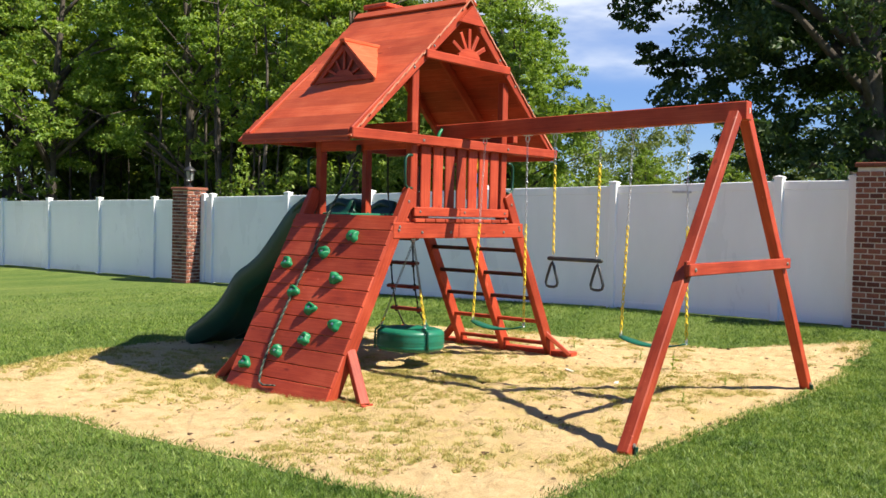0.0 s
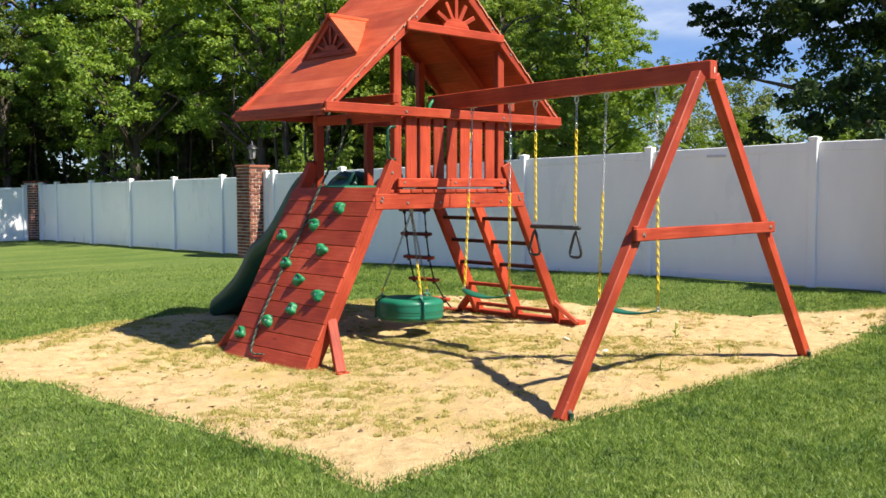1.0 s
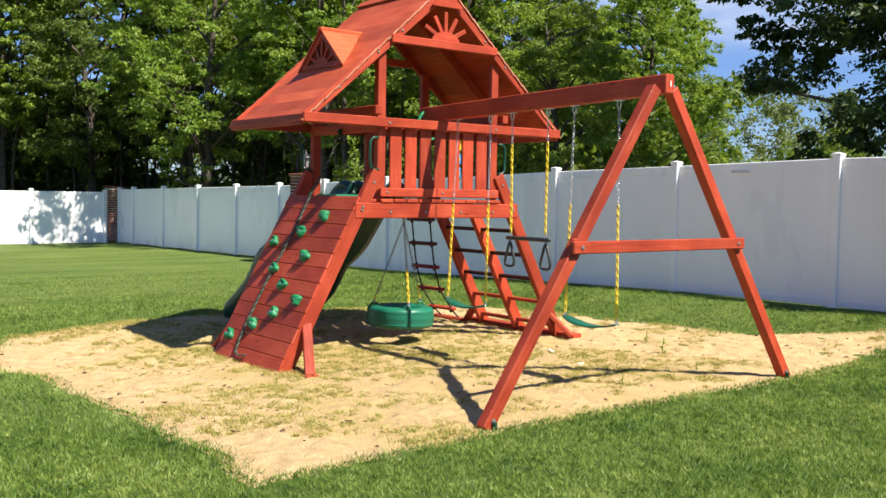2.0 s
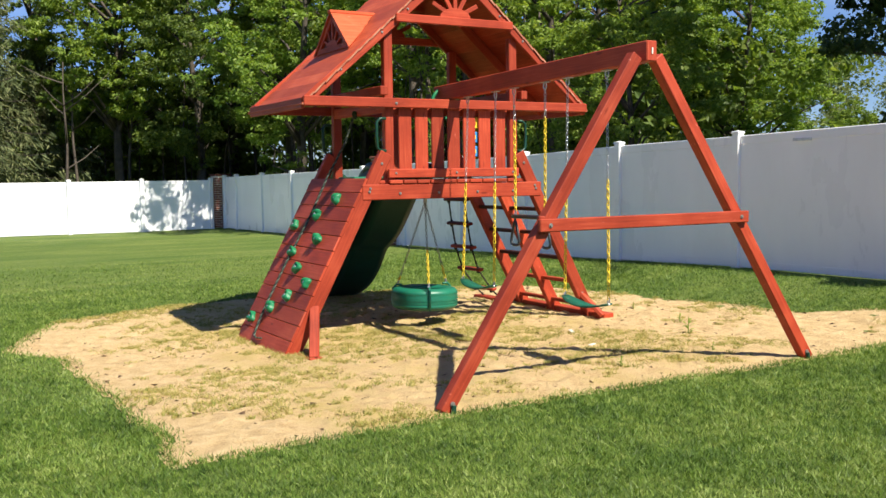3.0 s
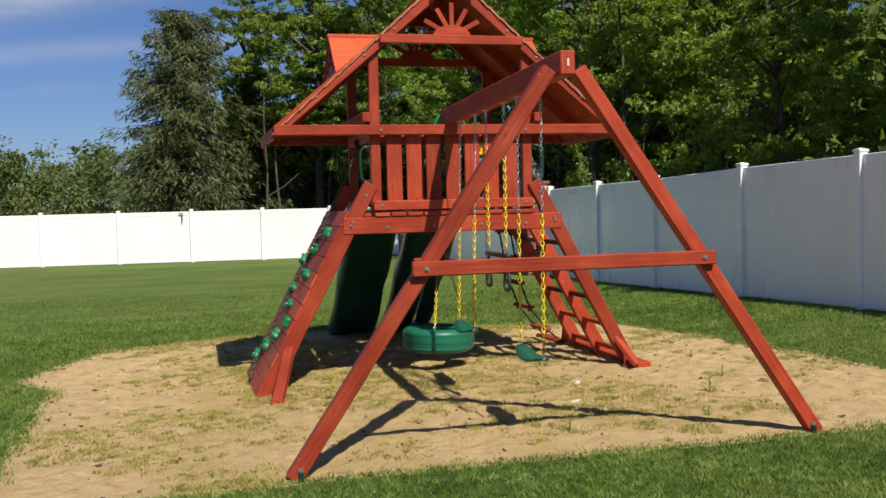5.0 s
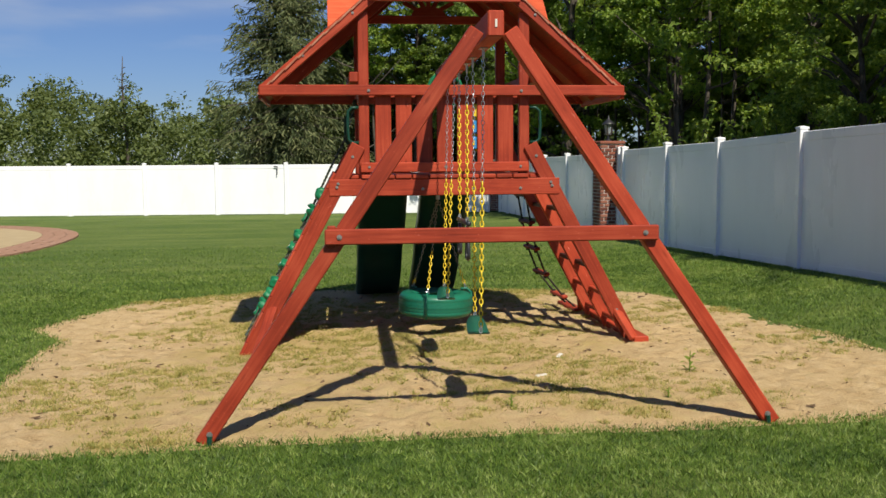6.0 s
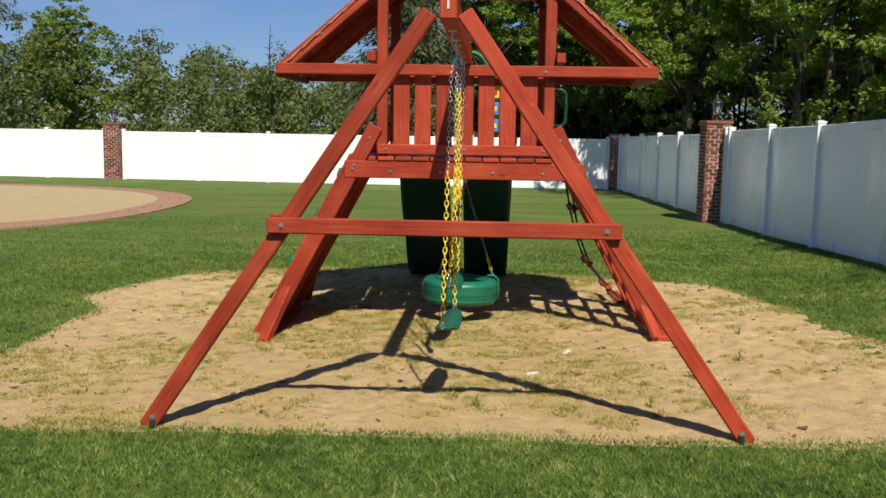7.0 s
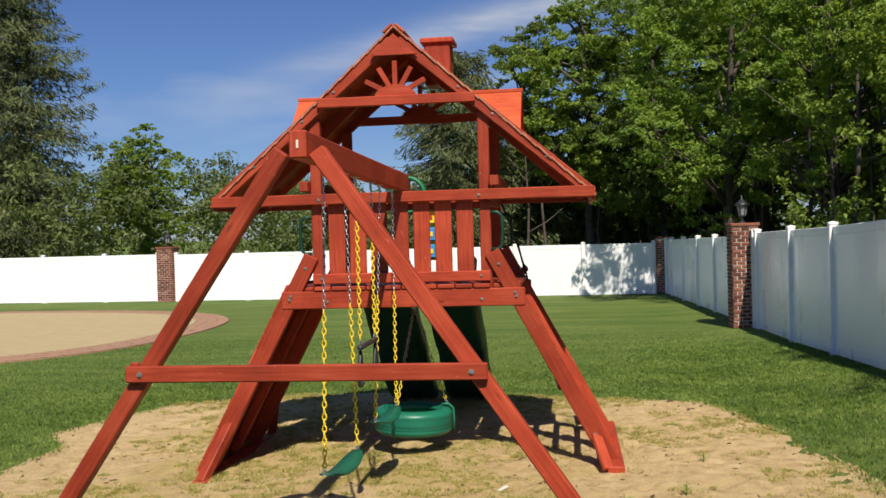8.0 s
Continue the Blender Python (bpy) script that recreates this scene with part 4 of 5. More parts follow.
# ---- slides ----
def slide(x0, label):
    """A wavy moulded chute: deep side walls, rounded rims, a flat run-out."""
    t = thing("wave_slide", (x0, REAR, 0), label, "slide", "two slides side by side")
    prof = [(1.24, 1.53), (1.42, 1.51), (1.60, 1.38), (1.80, 1.17), (2.02, 0.95), (2.22, 0.81), (2.42, 0.70), (2.57, 0.52), (2.73, 0.36), (2.93, 0.22), (3.10, 0.14), (3.23, 0.095), (3.32, 0.06), (3.36, 0.015)]
    pts = []
    for i in range(len(prof) - 1):
        p0, p1, p2, p3 = prof[max(i - 1, 0)], prof[i], prof[i + 1], prof[min(i + 2, len(prof) - 1)]
        for k in range(4):
            u = k / 4
            pts.append(tuple(0.5 * (2 * p1[c] + (p2[c] - p0[c]) * u + (2 * p0[c] - 5 * p1[c] + 4 * p2[c] - p3[c]) * u * u + (3 * p1[c] - p0[c] - 3 * p2[c] + p3[c]) * u ** 3) for c in (0, 1)))
    pts.append(prof[-1])
    hw = 0.222
    bm = bmesh.new()
    rings = []
    n = len(pts)
    for i, (y, z) in enumerate(pts):
        a, b = pts[max(i - 1, 0)], pts[min(i + 1, n - 1)]
        d = Vector((0, b[0] - a[0], b[1] - a[1])).normalized()
        nrm = Vector((0, -d.z, d.y))
        f = i / (n - 1)
        wall = 0.20 - 0.09 * max(0, (f - 0.7) / 0.3) - 0.05 * max(0, (f - 0.93) / 0.07) + (0.0 if f > 0.12 else -0.06 * (0.12 - f) / 0.12)
        sec = [(-hw - 0.02, -0.06), (-hw - 0.035, wall - 0.03), (-hw - 0.02, wall), (-hw + 0.01, wall - 0.005), (-hw + 0.03, 0.05), (-hw + 0.09, 0.004), (0, -0.004), (hw - 0.09, 0.004),
               (hw - 0.03, 0.05), (hw - 0.01, wall - 0.005), (hw + 0.02, wall), (hw + 0.035, wall - 0.03), (hw + 0.02, -0.06), (hw - 0.05, -0.06), (0, -0.035), (-hw + 0.05, -0.06)]
        o = Vector((x0, y, z))
        rings.append([bm.verts.new(o + Vector((u, 0, 0)) + nrm * v) for u, v in sec])
    m = len(rings[0])
    for i in range(n - 1):
        for j in range(m):
            bm.faces.new((rings[i][j], rings[i][(j + 1) % m], rings[i + 1][(j + 1) % m], rings[i + 1][j]))
    bm.faces.new(rings[0][::-1])
    bm.faces.new(rings[-1])
    for v in bm.verts:
        v.co.z = max(v.co.z, 0.005)
    part("chute", bm, GREEN, t, "dark green moulded plastic chute", True)
    for s in (-1, 1):
        hump = [(x0 + s * 0.235, 1.22 + 0.42 * k / 10, 1.53 + 0.12 * math.sin(math.pi * k / 10)) for k in range(11)]
        part("entry_hump", tube(hump, [0.02 + 0.03 * math.sin(math.pi * k / 10) for k in range(11)], 10), GREEN, t, "", True)
    # lip takes the lighter tire green: its sunlit look is put into the colour
    part("entry_lip", board((x0 - 0.26, 1.02, 1.528), (x0 + 0.26, 1.02, 1.528), 0.44, 0.026, (0, 1, 0), 0.009), TIRE, t, "flat green plastic entry lip on the deck")
    return t


slide(-0.445, "dark green wavy plastic slide behind the climbing wall")
slide(0.205, "dark green wavy plastic slide beside the rope ladder")

# ---- swing frame ----
frame_ob = thing("swing_frame", (-0.03, -2.8, 0), "red-stained wooden swing beam on splayed legs", "swing frame")
BEAM0, BEAM1 = Vector((-0.043, -2.87, 2.412)), Vector((0.0, 0.30, 2.345))


def beam_at(y):
    k = (y - BEAM0.y) / (BEAM1.y - BEAM0.y)
    return BEAM0.lerp(BEAM1, k)


beam_ob = red("beam", BEAM0, BEAM1, 0.148, 0.095, (0, 0, 1), frame_ob, "long solid swing beam")
legL = red("leg", (-1.765, -2.8, 0.0), (-0.145, -2.8, 2.38), 0.093, 0.085, (1, 0, 0), frame_ob)
legR = red("leg", (1.70, -2.8, 0.0), (0.045, -2.8, 2.38), 0.093, 0.085, (1, 0, 0), frame_ob)
red("cross_brace", (-1.04, -2.866, 1.196), (0.935, -2.866, 1.196), 0.090, 0.038, (0, 0, 1), frame_ob)
for x in (-0.956, 0.852):
    bolt((x, -2.887, 1.196), (0, -1, 0), frame_ob, 0.0105)
    bolt((x * 0.985, -2.752, 1.2), (0, 1, 0), frame_ob, 0.0105)
red("brace_block", (-1.0, -2.84, 1.13), (-1.0, -2.84, 1.26), 0.05, 0.03, (1, 0, 0), frame_ob)
for sx, fx in ((-1, -1.755), (1, 1.69)):
    bm = tube([(fx - sx * 0.03, -2.86, -0.02), (fx - sx * 0.038, -2.86, 0.055)], 0.016, 8)
    part("ground_stake", bm, GREEN, frame_ob, "green ground anchor stake")
    bolt((fx - sx * 0.035, -2.848, 0.06), (0, -1, 0), frame_ob, 0.012)
part("maker_plate", board((-0.043, -2.874, 2.39), (-0.043, -2.874, 2.435), 0.013, 0.003, (1, 0, 0), 0.0005), PALE, frame_ob, "small pale plate on the beam end")
part("maker_plate", board((0.008, -2.22, 2.375), (0.008, -2.22, 2.445), 0.05, 0.003, (0, 1, 0), 0.0005), PALE, frame_ob, "small pale plate on the beam side")


def hanger(y, parent):
    p = beam_at(y) - Vector((0, 0, 0.074))
    part("hanger_plate", board(p + Vector((0, -0.045, -0.004)), p + Vector((0, 0.045, -0.004)), 0.05, 0.006, (1, 0, 0), 0.002), STEEL, parent, "zinc swing hanger")
    ring = [p + Vector((0, 0.02 * math.cos(q), -0.035 + 0.03 * math.sin(q))) for q in (2 * math.pi * i / 12 for i in range(12))]
    part("hanger_loop", tube(ring, 0.006, 6, None, True), STEEL, parent, "zinc swing hanger")
    return p - Vector((0, 0, 0.062))


def swing_chain(top, bottom, split, parent):
    """Steel links above, yellow coated links below."""
    m = top.lerp(bottom, split)
    part("chain", chain_mesh(top, m, 0.03, 0.0026), STEEL, parent, "bare steel chain", True)
    part("coated_chain", chain_mesh(m, bottom - (bottom - m) * 0.03, 0.035, 0.0048), YELLOW, parent, "yellow vinyl coated chain", True)
    part("clip", chain_mesh(bottom - (bottom - m) * 0.03, bottom, 0.03, 0.004), STEEL, parent)


def belt_swing(y0, y1, z, shift, label):
    """A flexible belt seat on two chains; shift moves the resting seat sideways."""
    t = thing("belt_swing", (0, (y0 + y1) / 2, 2.3), label, "swing", "belt swings on the beam")
    a, b = hanger(y0, t), hanger(y1, t)
    spread = 0.055
    ea = Vector((a.x + shift[0], y0 - spread + shift[1], z + 0.085))
    eb = Vector((b.x + shift[2], y1 + spread + shift[3], z + 0.085))
    swing_chain(a, ea, 0.45, t)
    swing_chain(b, eb, 0.45, t)
    bm = bmesh.new()
    rows = []
    cross = (eb - ea).cross(Vector((0, 0, 1))).normalized()
    for i in range(17):
        u = i / 16
        p = ea.lerp(eb, u)
        p.z = z + 0.025 + 0.05 * (2 * u - 1) ** 2
        w = 0.07 * (1 - 0.55 * abs(2 * u - 1) ** 4)
        rows.append([bm.verts.new(p + cross * (w * s) + Vector((0, 0, h))) for s, h in ((-1, 0), (1, 0), (1, 0.012), (-1, 0.012))])
    for r0, r1 in zip(rows, rows[1:]):
        for j in range(4):
            bm.faces.new((r0[j], r0[(j + 1) % 4], r1[(j + 1) % 4], r1[j]))
    bm.faces.new(rows[0][::-1])
    bm.faces.new(rows[-1])
    part("seat", bm, BELT, t, "sagging green belt seat", True)


belt_swing(-2.36, -1.86, 0.46, (-0.03, 0.0, 0.02, 0.02), "green belt swing on steel and yellow chains near the frame legs")
belt_swing(-0.77, -0.28, 0.46, (-0.07, 0.0, -0.03, 0.02), "green belt swing on steel and yellow chains near the tower")


def trapeze():
    t = thing("trapeze_swing", (0, -1.3, 2.3), "black trapeze bar with two rings on yellow chains", "swing")
    z = 1.175
    for y in (-1.545, -1.075):
        a = hanger(y, t)
        swing_chain(a, Vector((a.x, y + (0.01 if y < -1.3 else -0.01), z + 0.02)), 0.22, t)
        c = Vector((a.x, y, z - 0.13))
        loop = [c + Vector((0, 0.062 * u, v)) for u, v in ((0, 0.10), (0.28, 0.065), (0.8, -0.035), (1.0, -0.085), (0.85, -0.115), (0.4, -0.125), (-0.4, -0.125), (-0.85, -0.115), (-1.0, -0.085), (-0.8, -0.035), (-0.28, 0.065))]
        part("ring", tube(loop, 0.0125, 8, None, True), BLACK, t, "black moulded ring", True)
        part("ring_link", chain_mesh(Vector((a.x, y, z)), c + Vector((0, 0, 0.10)), 0.03, 0.004), STEEL, t)
    part("bar", tube([(-0.02, -1.59, z), (-0.02, -1.58, z), (-0.02, -1.04, z), (-0.02, -1.03, z)], [0.014, 0.019, 0.019, 0.014], 10), BLACK, t, "black trapeze bar", True)


trapeze()


def tire_swing():
    c = Vector((-0.03, 0.59, 0.285))
    t = thing("tire_swing", c, "green plastic tire swing hung flat on three chains under the deck", "tire swing")
    prof = []
    R, r, h = 0.345, 0.21, 0.102
    outer = [(R - 0.03, h), (R - 0.01, h * 0.8), (R, h * 0.55), (R - 0.012, h * 0.42), (R + 0.004, h * 0.28), (R - 0.010, h * 0.12), (R + 0.005, 0), (R - 0.010, -h * 0.12), (R + 0.004, -h * 0.28),
             (R - 0.012, -h * 0.42), (R, -h * 0.55), (R - 0.01, -h * 0.8), (R - 0.03, -h), (R - 0.08, -h - 0.012), (r, -h * 0.9), (r - 0.015, -h * 0.7), (r + 0.01, -h * 0.6), (r + 0.08, -h * 0.5),
             (r + 0.1, 0), (r + 0.08, h * 0.5), (r + 0.01, h * 0.6), (r - 0.015, h * 0.7), (r, h * 0.9), (R - 0.08, h + 0.012)]
    bm = bmesh.new()
    N = 48
    tilt = Matrix.Rotation(radians(1.5), 3, "Y")
    rings = [[bm.verts.new(c + tilt @ Vector((q * math.cos(2 * math.pi * i / N), q * math.sin(2 * math.pi * i / N), z))) for q, z in outer] for i in range(N)]
    m = len(outer)
    for i in range(N):
        for j in range(m):
            bm.faces.new((rings[i][j], rings[i][(j + 1) % m], rings[(i + 1) % N][(j + 1) % m], rings[(i + 1) % N][j]))
    part("tire", bm, TIRE, t, "ribbed green tire", True)
    top = Vector((0.0, 0.6, 1.27))
    part("swivel", tube([(0, 0.6, 1.345), (0, 0.6, 1.33), (0, 0.6, 1.31), (0, 0.6, 1.26)], [0.05, 0.05, 0.02, 0.02], 10), STEEL, t, "steel swivel")
    for q, coat in ((130, 0.93), (250, 0.58), (10, 0.80)):
        a = radians(q)
        e = c + Vector((0.30 * math.cos(a), 0.30 * math.sin(a), 0.13))
        m1, m2 = top.lerp(e, coat - 0.02), top.lerp(e, 0.95)
        part("chain", chain_mesh(top, m1, 0.032, 0.0036), ZINC, t, "dull steel chain", True)
        part("coated_chain", chain_mesh(m1, m2, 0.034, 0.0048), YELLOW, t, "yellow vinyl coated chain", True)
        part("clip", chain_mesh(m2, e, 0.03, 0.005), STEEL, t)
        band = [c + Matrix.Rotation(a, 3, "Z") @ Vector((x, 0, z)) for x, z in ((0.355, -0.10), (0.357, 0.0), (0.352, 0.09), (0.31, 0.128), (0.25, 0.125))]
        part("strap", tube(band, 0.012, 6), TIRE, t, "", True)


tire_swing()


# ---- ropes ----
def knotted_rope():
    t = thing("climbing_rope", (-0.8, 0.75, 2.15), "dark green knotted climbing rope lying down the climbing wall", "rope")
    def lying(u, y):
        return TOP + RUN * u + OUT * 0.030 + Vector((0, y, 0))

    pts = [Vector((-0.75, 0.66, 2.16)), Vector((-0.84, 0.74, 1.85)), TOP + Vector((0, 0.80, 0)) + RUN * 0.03 + OUT * 0.045, lying(0.39, 0.81), lying(0.70, 0.845), lying(0.95, 0.875), lying(1.34, 0.885),
           lying(1.58, 0.865), lying(1.71, 0.83), lying(1.735, 0.76), lying(1.72, 0.62)]
    fine = []
    for a, b in zip(pts, pts[1:]):
        k = max(2, int((b - a).length / 0.009))
        for i in range(k):
            fine.append(a.lerp(b, i / k))
    fine.append(pts[-1])
    for k, m in ((0, ROPE), (1, PALEROPE)):
        strand = [p + (OUT * math.cos(i * 0.8 + k * math.pi) + Vector((0, 1, 0)) * math.sin(i * 0.8 + k * math.pi)) * 0.0062 for i, p in enumerate(fine)]
        part("strand", tube(strand, 0.0074, 6), m, t, "twisted rope strand", True)
    part("knot", tube([pts[0] + Vector((0, 0, 0.03)), pts[0], pts[0] - Vector((0, 0, 0.05))], [0.02, 0.032, 0.016], 8), ROPE, t, "", True)


knotted_rope()


def rope_ladder():
    t = thing("rope_ladder", (1.2, 1.6, 0), "rope ladder with red wooden rungs sloping to the ground", "rope ladder")
    knots = [Vector(p) for p in ((0.74, 1.48, 2.18), (0.86, 1.58, 1.85), (1.0, 1.66, 1.30), (1.07, 1.70, 0.96), (1.13, 1.72, 0.69), (1.24, 1.75, 0.42), (1.45, 1.78, 0.16), (1.58, 1.80, 0.05))]
    w = Vector((-0.06, 0.99, 0)).normalized() * 0.165

    def at(u):
        k = min(len(knots) - 2, int(u * (len(knots) - 1)))
        return knots[k].lerp(knots[k + 1], u * (len(knots) - 1) - k)

    for s in (-1, 1):
        n = 54
        part("side_rope", tube([at(i / n) + w * s for i in range(n + 1)], [0.010 + 0.002 * math.sin(i * 2.3) for i in range(n + 1)], 6), DARKROPE, t, "dark rope", True)
    for z in (1.55, 1.26, 0.97, 0.69, 0.42, 0.17):
        u = min((i / 300 for i in range(301)), key=lambda q: abs(at(q).z - z))
        p = at(u)
        # upper rungs get the shade-darkened wood, the lower ones plain red
        rung = part("rung", board(p - w * 1.45, p + w * 1.45, 0.062, 0.036, (1, 0, 0.2), 0.01), RED if z < 0.7 else SHADEWOOD, t, "red wooden rung")
        for s in (-1, 1):
            part("knot", tube([p + w * s + Vector((0, 0, 0.035)), p + w * s, p + w * s + Vector((0, 0, -0.045))], [0.014, 0.026, 0.018], 7), DARKROPE, rung)
    b = knots[-1]
    part("anchor_board", board(b - w * 1.9 + Vector((0, 0, -0.02)), b + w * 1.9 + Vector((0, 0, -0.02)), 0.12, 0.05, (1, 0, 0), 0.01), RED, t, "red anchor board on the ground")


rope_ladder()
red("ladder_arm", (0.72, 1.24, 2.23), (0.74, 1.66, 2.23), 0.09, 0.05, (0, 0, 1), tower)


# ---- patio ----
def patio():
    c, ax, ay, p = Vector((-15.5, 11.6, 0)), 9.2, 6.7, 2.6

    def rim(k, i, n):
        q = 2 * math.pi * i / n
        x, y = math.cos(q), math.sin(q)
        return Vector((c.x + (ax - k) * math.copysign(abs(x) ** (2 / p), x), c.y + (ay - k) * math.copysign(abs(y) ** (2 / p), y), 0))

    n = 96
    bm = bmesh.new()
    lo = [bm.verts.new(rim(0.72, i, n) + Vector((0, 0, -0.02))) for i in range(n)]
    hi = [bm.verts.new(rim(0.72, i, n) + Vector((0, 0, 0.035))) for i in range(n)]
    bm.faces.new(hi)
    for i in range(n):
        bm.faces.new((lo[i], lo[(i + 1) % n], hi[(i + 1) % n], hi[i]))
    slab = tagged(part("patio", bm, PATIO), "tan concrete patio with a red-brown paver border", "patio", "", "structure")
    bm = bmesh.new()
    n = 260
    for i in range(n):
        for k0, k1 in ((0.0, 0.235), (0.245, 0.475), (0.485, 0.715)):
            a = [rim(k0, i + 0.03, n), rim(k0, i + 0.97, n), rim(k1, i + 0.97, n), rim(k1, i + 0.03, n)]
            plate([q + Vector((0, 0, 0.0)) for q in a], (0, 0, 0.03 + 0.004 * ((i * 7 + int(k0 * 10)) % 3)), bm)
    ob = part("paver_border", bm, PAVER, slab, "red-brown paver border")
    tagged(ob, kind="stuff")


patio()


# ---- trees ----
def leaf_cloud(centres, radii, count, size, rng, droop=0.0, flat=0.75):
    """Leaves as small bent diamonds round the given clump centres."""
    k = rng.integers(0, len(centres), count)
    d = rng.normal(size=(count, 3))
    d /= np.linalg.norm(d, axis=1)[:, None]
    r = rng.uniform(0, 1, count) ** 0.45
    p = centres[k] + d * (r * radii[k])[:, None] * np.array([1, 1, flat])
    n = d * 0.5 + rng.normal(size=(count, 3)) * 0.55 + np.array([0, 0, 0.55])
    n /= np.linalg.norm(n, axis=1)[:, None]
    a = np.cross(n, rng.normal(size=(count, 3)))
    a /= np.linalg.norm(a, axis=1)[:, None]
    b = np.cross(n, a)
    s = size * rng.uniform(0.6, 1.35, count)[:, None]
    v = np.empty((count, 4, 3))
    v[:, 0] = p - a * s
    v[:, 1] = p - b * s * 0.55 + n * s * 0.15
    v[:, 2] = p + a * s - np.array([0, 0, droop]) * s
    v[:, 3] = p + b * s * 0.55 + n * s * 0.15
    return v.reshape(-1, 3), np.arange(4 * count).reshape(-1, 4)


def broad_tree(at, height, crown, low, seed, leaf_mat, label, clumps=70, leaves=15000, size=0.10, name="tree", trunk_r=0.16, spread=1.0):
    """A tapered trunk that forks into limbs, and a ragged crown of leaf clumps at the limb ends."""
    rng = np.random.default_rng(seed)
    t = thing(name, at, label, "tree")
    o = Vector(at)
    lean = Vector((rng.uniform(-0.06, 0.06), rng.uniform(-0.06, 0.06), 1))
    line = [o + Vector((lean.x * z + 0.08 * math.sin(z * 0.9 + seed), lean.y * z + 0.08 * math.cos(z * 0.7 + seed), z)) for z in np.linspace(-0.05, height * 0.93, 12)]
    bm = tube(line, [trunk_r * (1.25 if i == 0 else 1.0) * (1 - 0.085 * i) for i in range(12)], 9)
    trunk = part("trunk", bm, BARK, t, "", True)
    cs, rs = [], []
    mid_z, hz = (height + low) / 2, (height - low) / 2
    while len(cs) < clumps:
        d = rng.normal(size=3)
        d /= np.linalg.norm(d)
        r = rng.uniform(0.15, 1.0) ** 0.5
        z = mid_z + d[2] * r * hz
        taper = math.sqrt(max(0.05, 1 - ((z - (low + hz * 0.75)) / (hz * 1.35)) ** 2))
        q = np.array([d[0] * r * crown * taper * spread, d[1] * r * crown * taper, z])
        cs.append(q)
        rs.append(rng.uniform(0.30, 0.62) * (0.55 + 0.12 * crown))
    cs, rs = np.array(cs), np.array(rs)
    for q in cs[:: max(1, clumps // 24)]:
        zz = max(height * 0.12, q[2] - 0.55 * math.hypot(q[0], q[1]) - 0.2)
        k = min(11, max(0, zz / (height * 0.93) * 11))
        p0 = line[int(k)].lerp(line[min(11, int(k) + 1)], k - int(k))
        p3 = o + Vector(q)
        m = p0.lerp(p3, 0.5) + Vector((rng.uniform(-0.15, 0.15), rng.uniform(-0.15, 0.15), 0.12 * (p3 - p0).length))
        part("limb", tube([p0, p0.lerp(m, 0.6), m, p3], [trunk_r * 0.36, trunk_r * 0.28, trunk_r * 0.2, 0.012], 5), BARK, trunk, "", True)
    # each clump breaks up into flat sprays of leaves on its outer side
    fan = np.repeat(cs, 6, axis=0)
    reach = np.repeat(rs, 6)
    d = rng.normal(size=fan.shape)
    d /= np.linalg.norm(d, axis=1)[:, None]
    fan = fan + d * reach[:, None] * np.array([0.95, 0.95, 0.6]) * rng.uniform(0.5, 1.15, len(fan))[:, None]
    v, f = leaf_cloud(fan, reach * rng.uniform(0.34, 0.62, len(fan)), leaves, size, rng, 0.25, 0.5)
    raw("crown", v, f, leaf_mat, t)
    return t


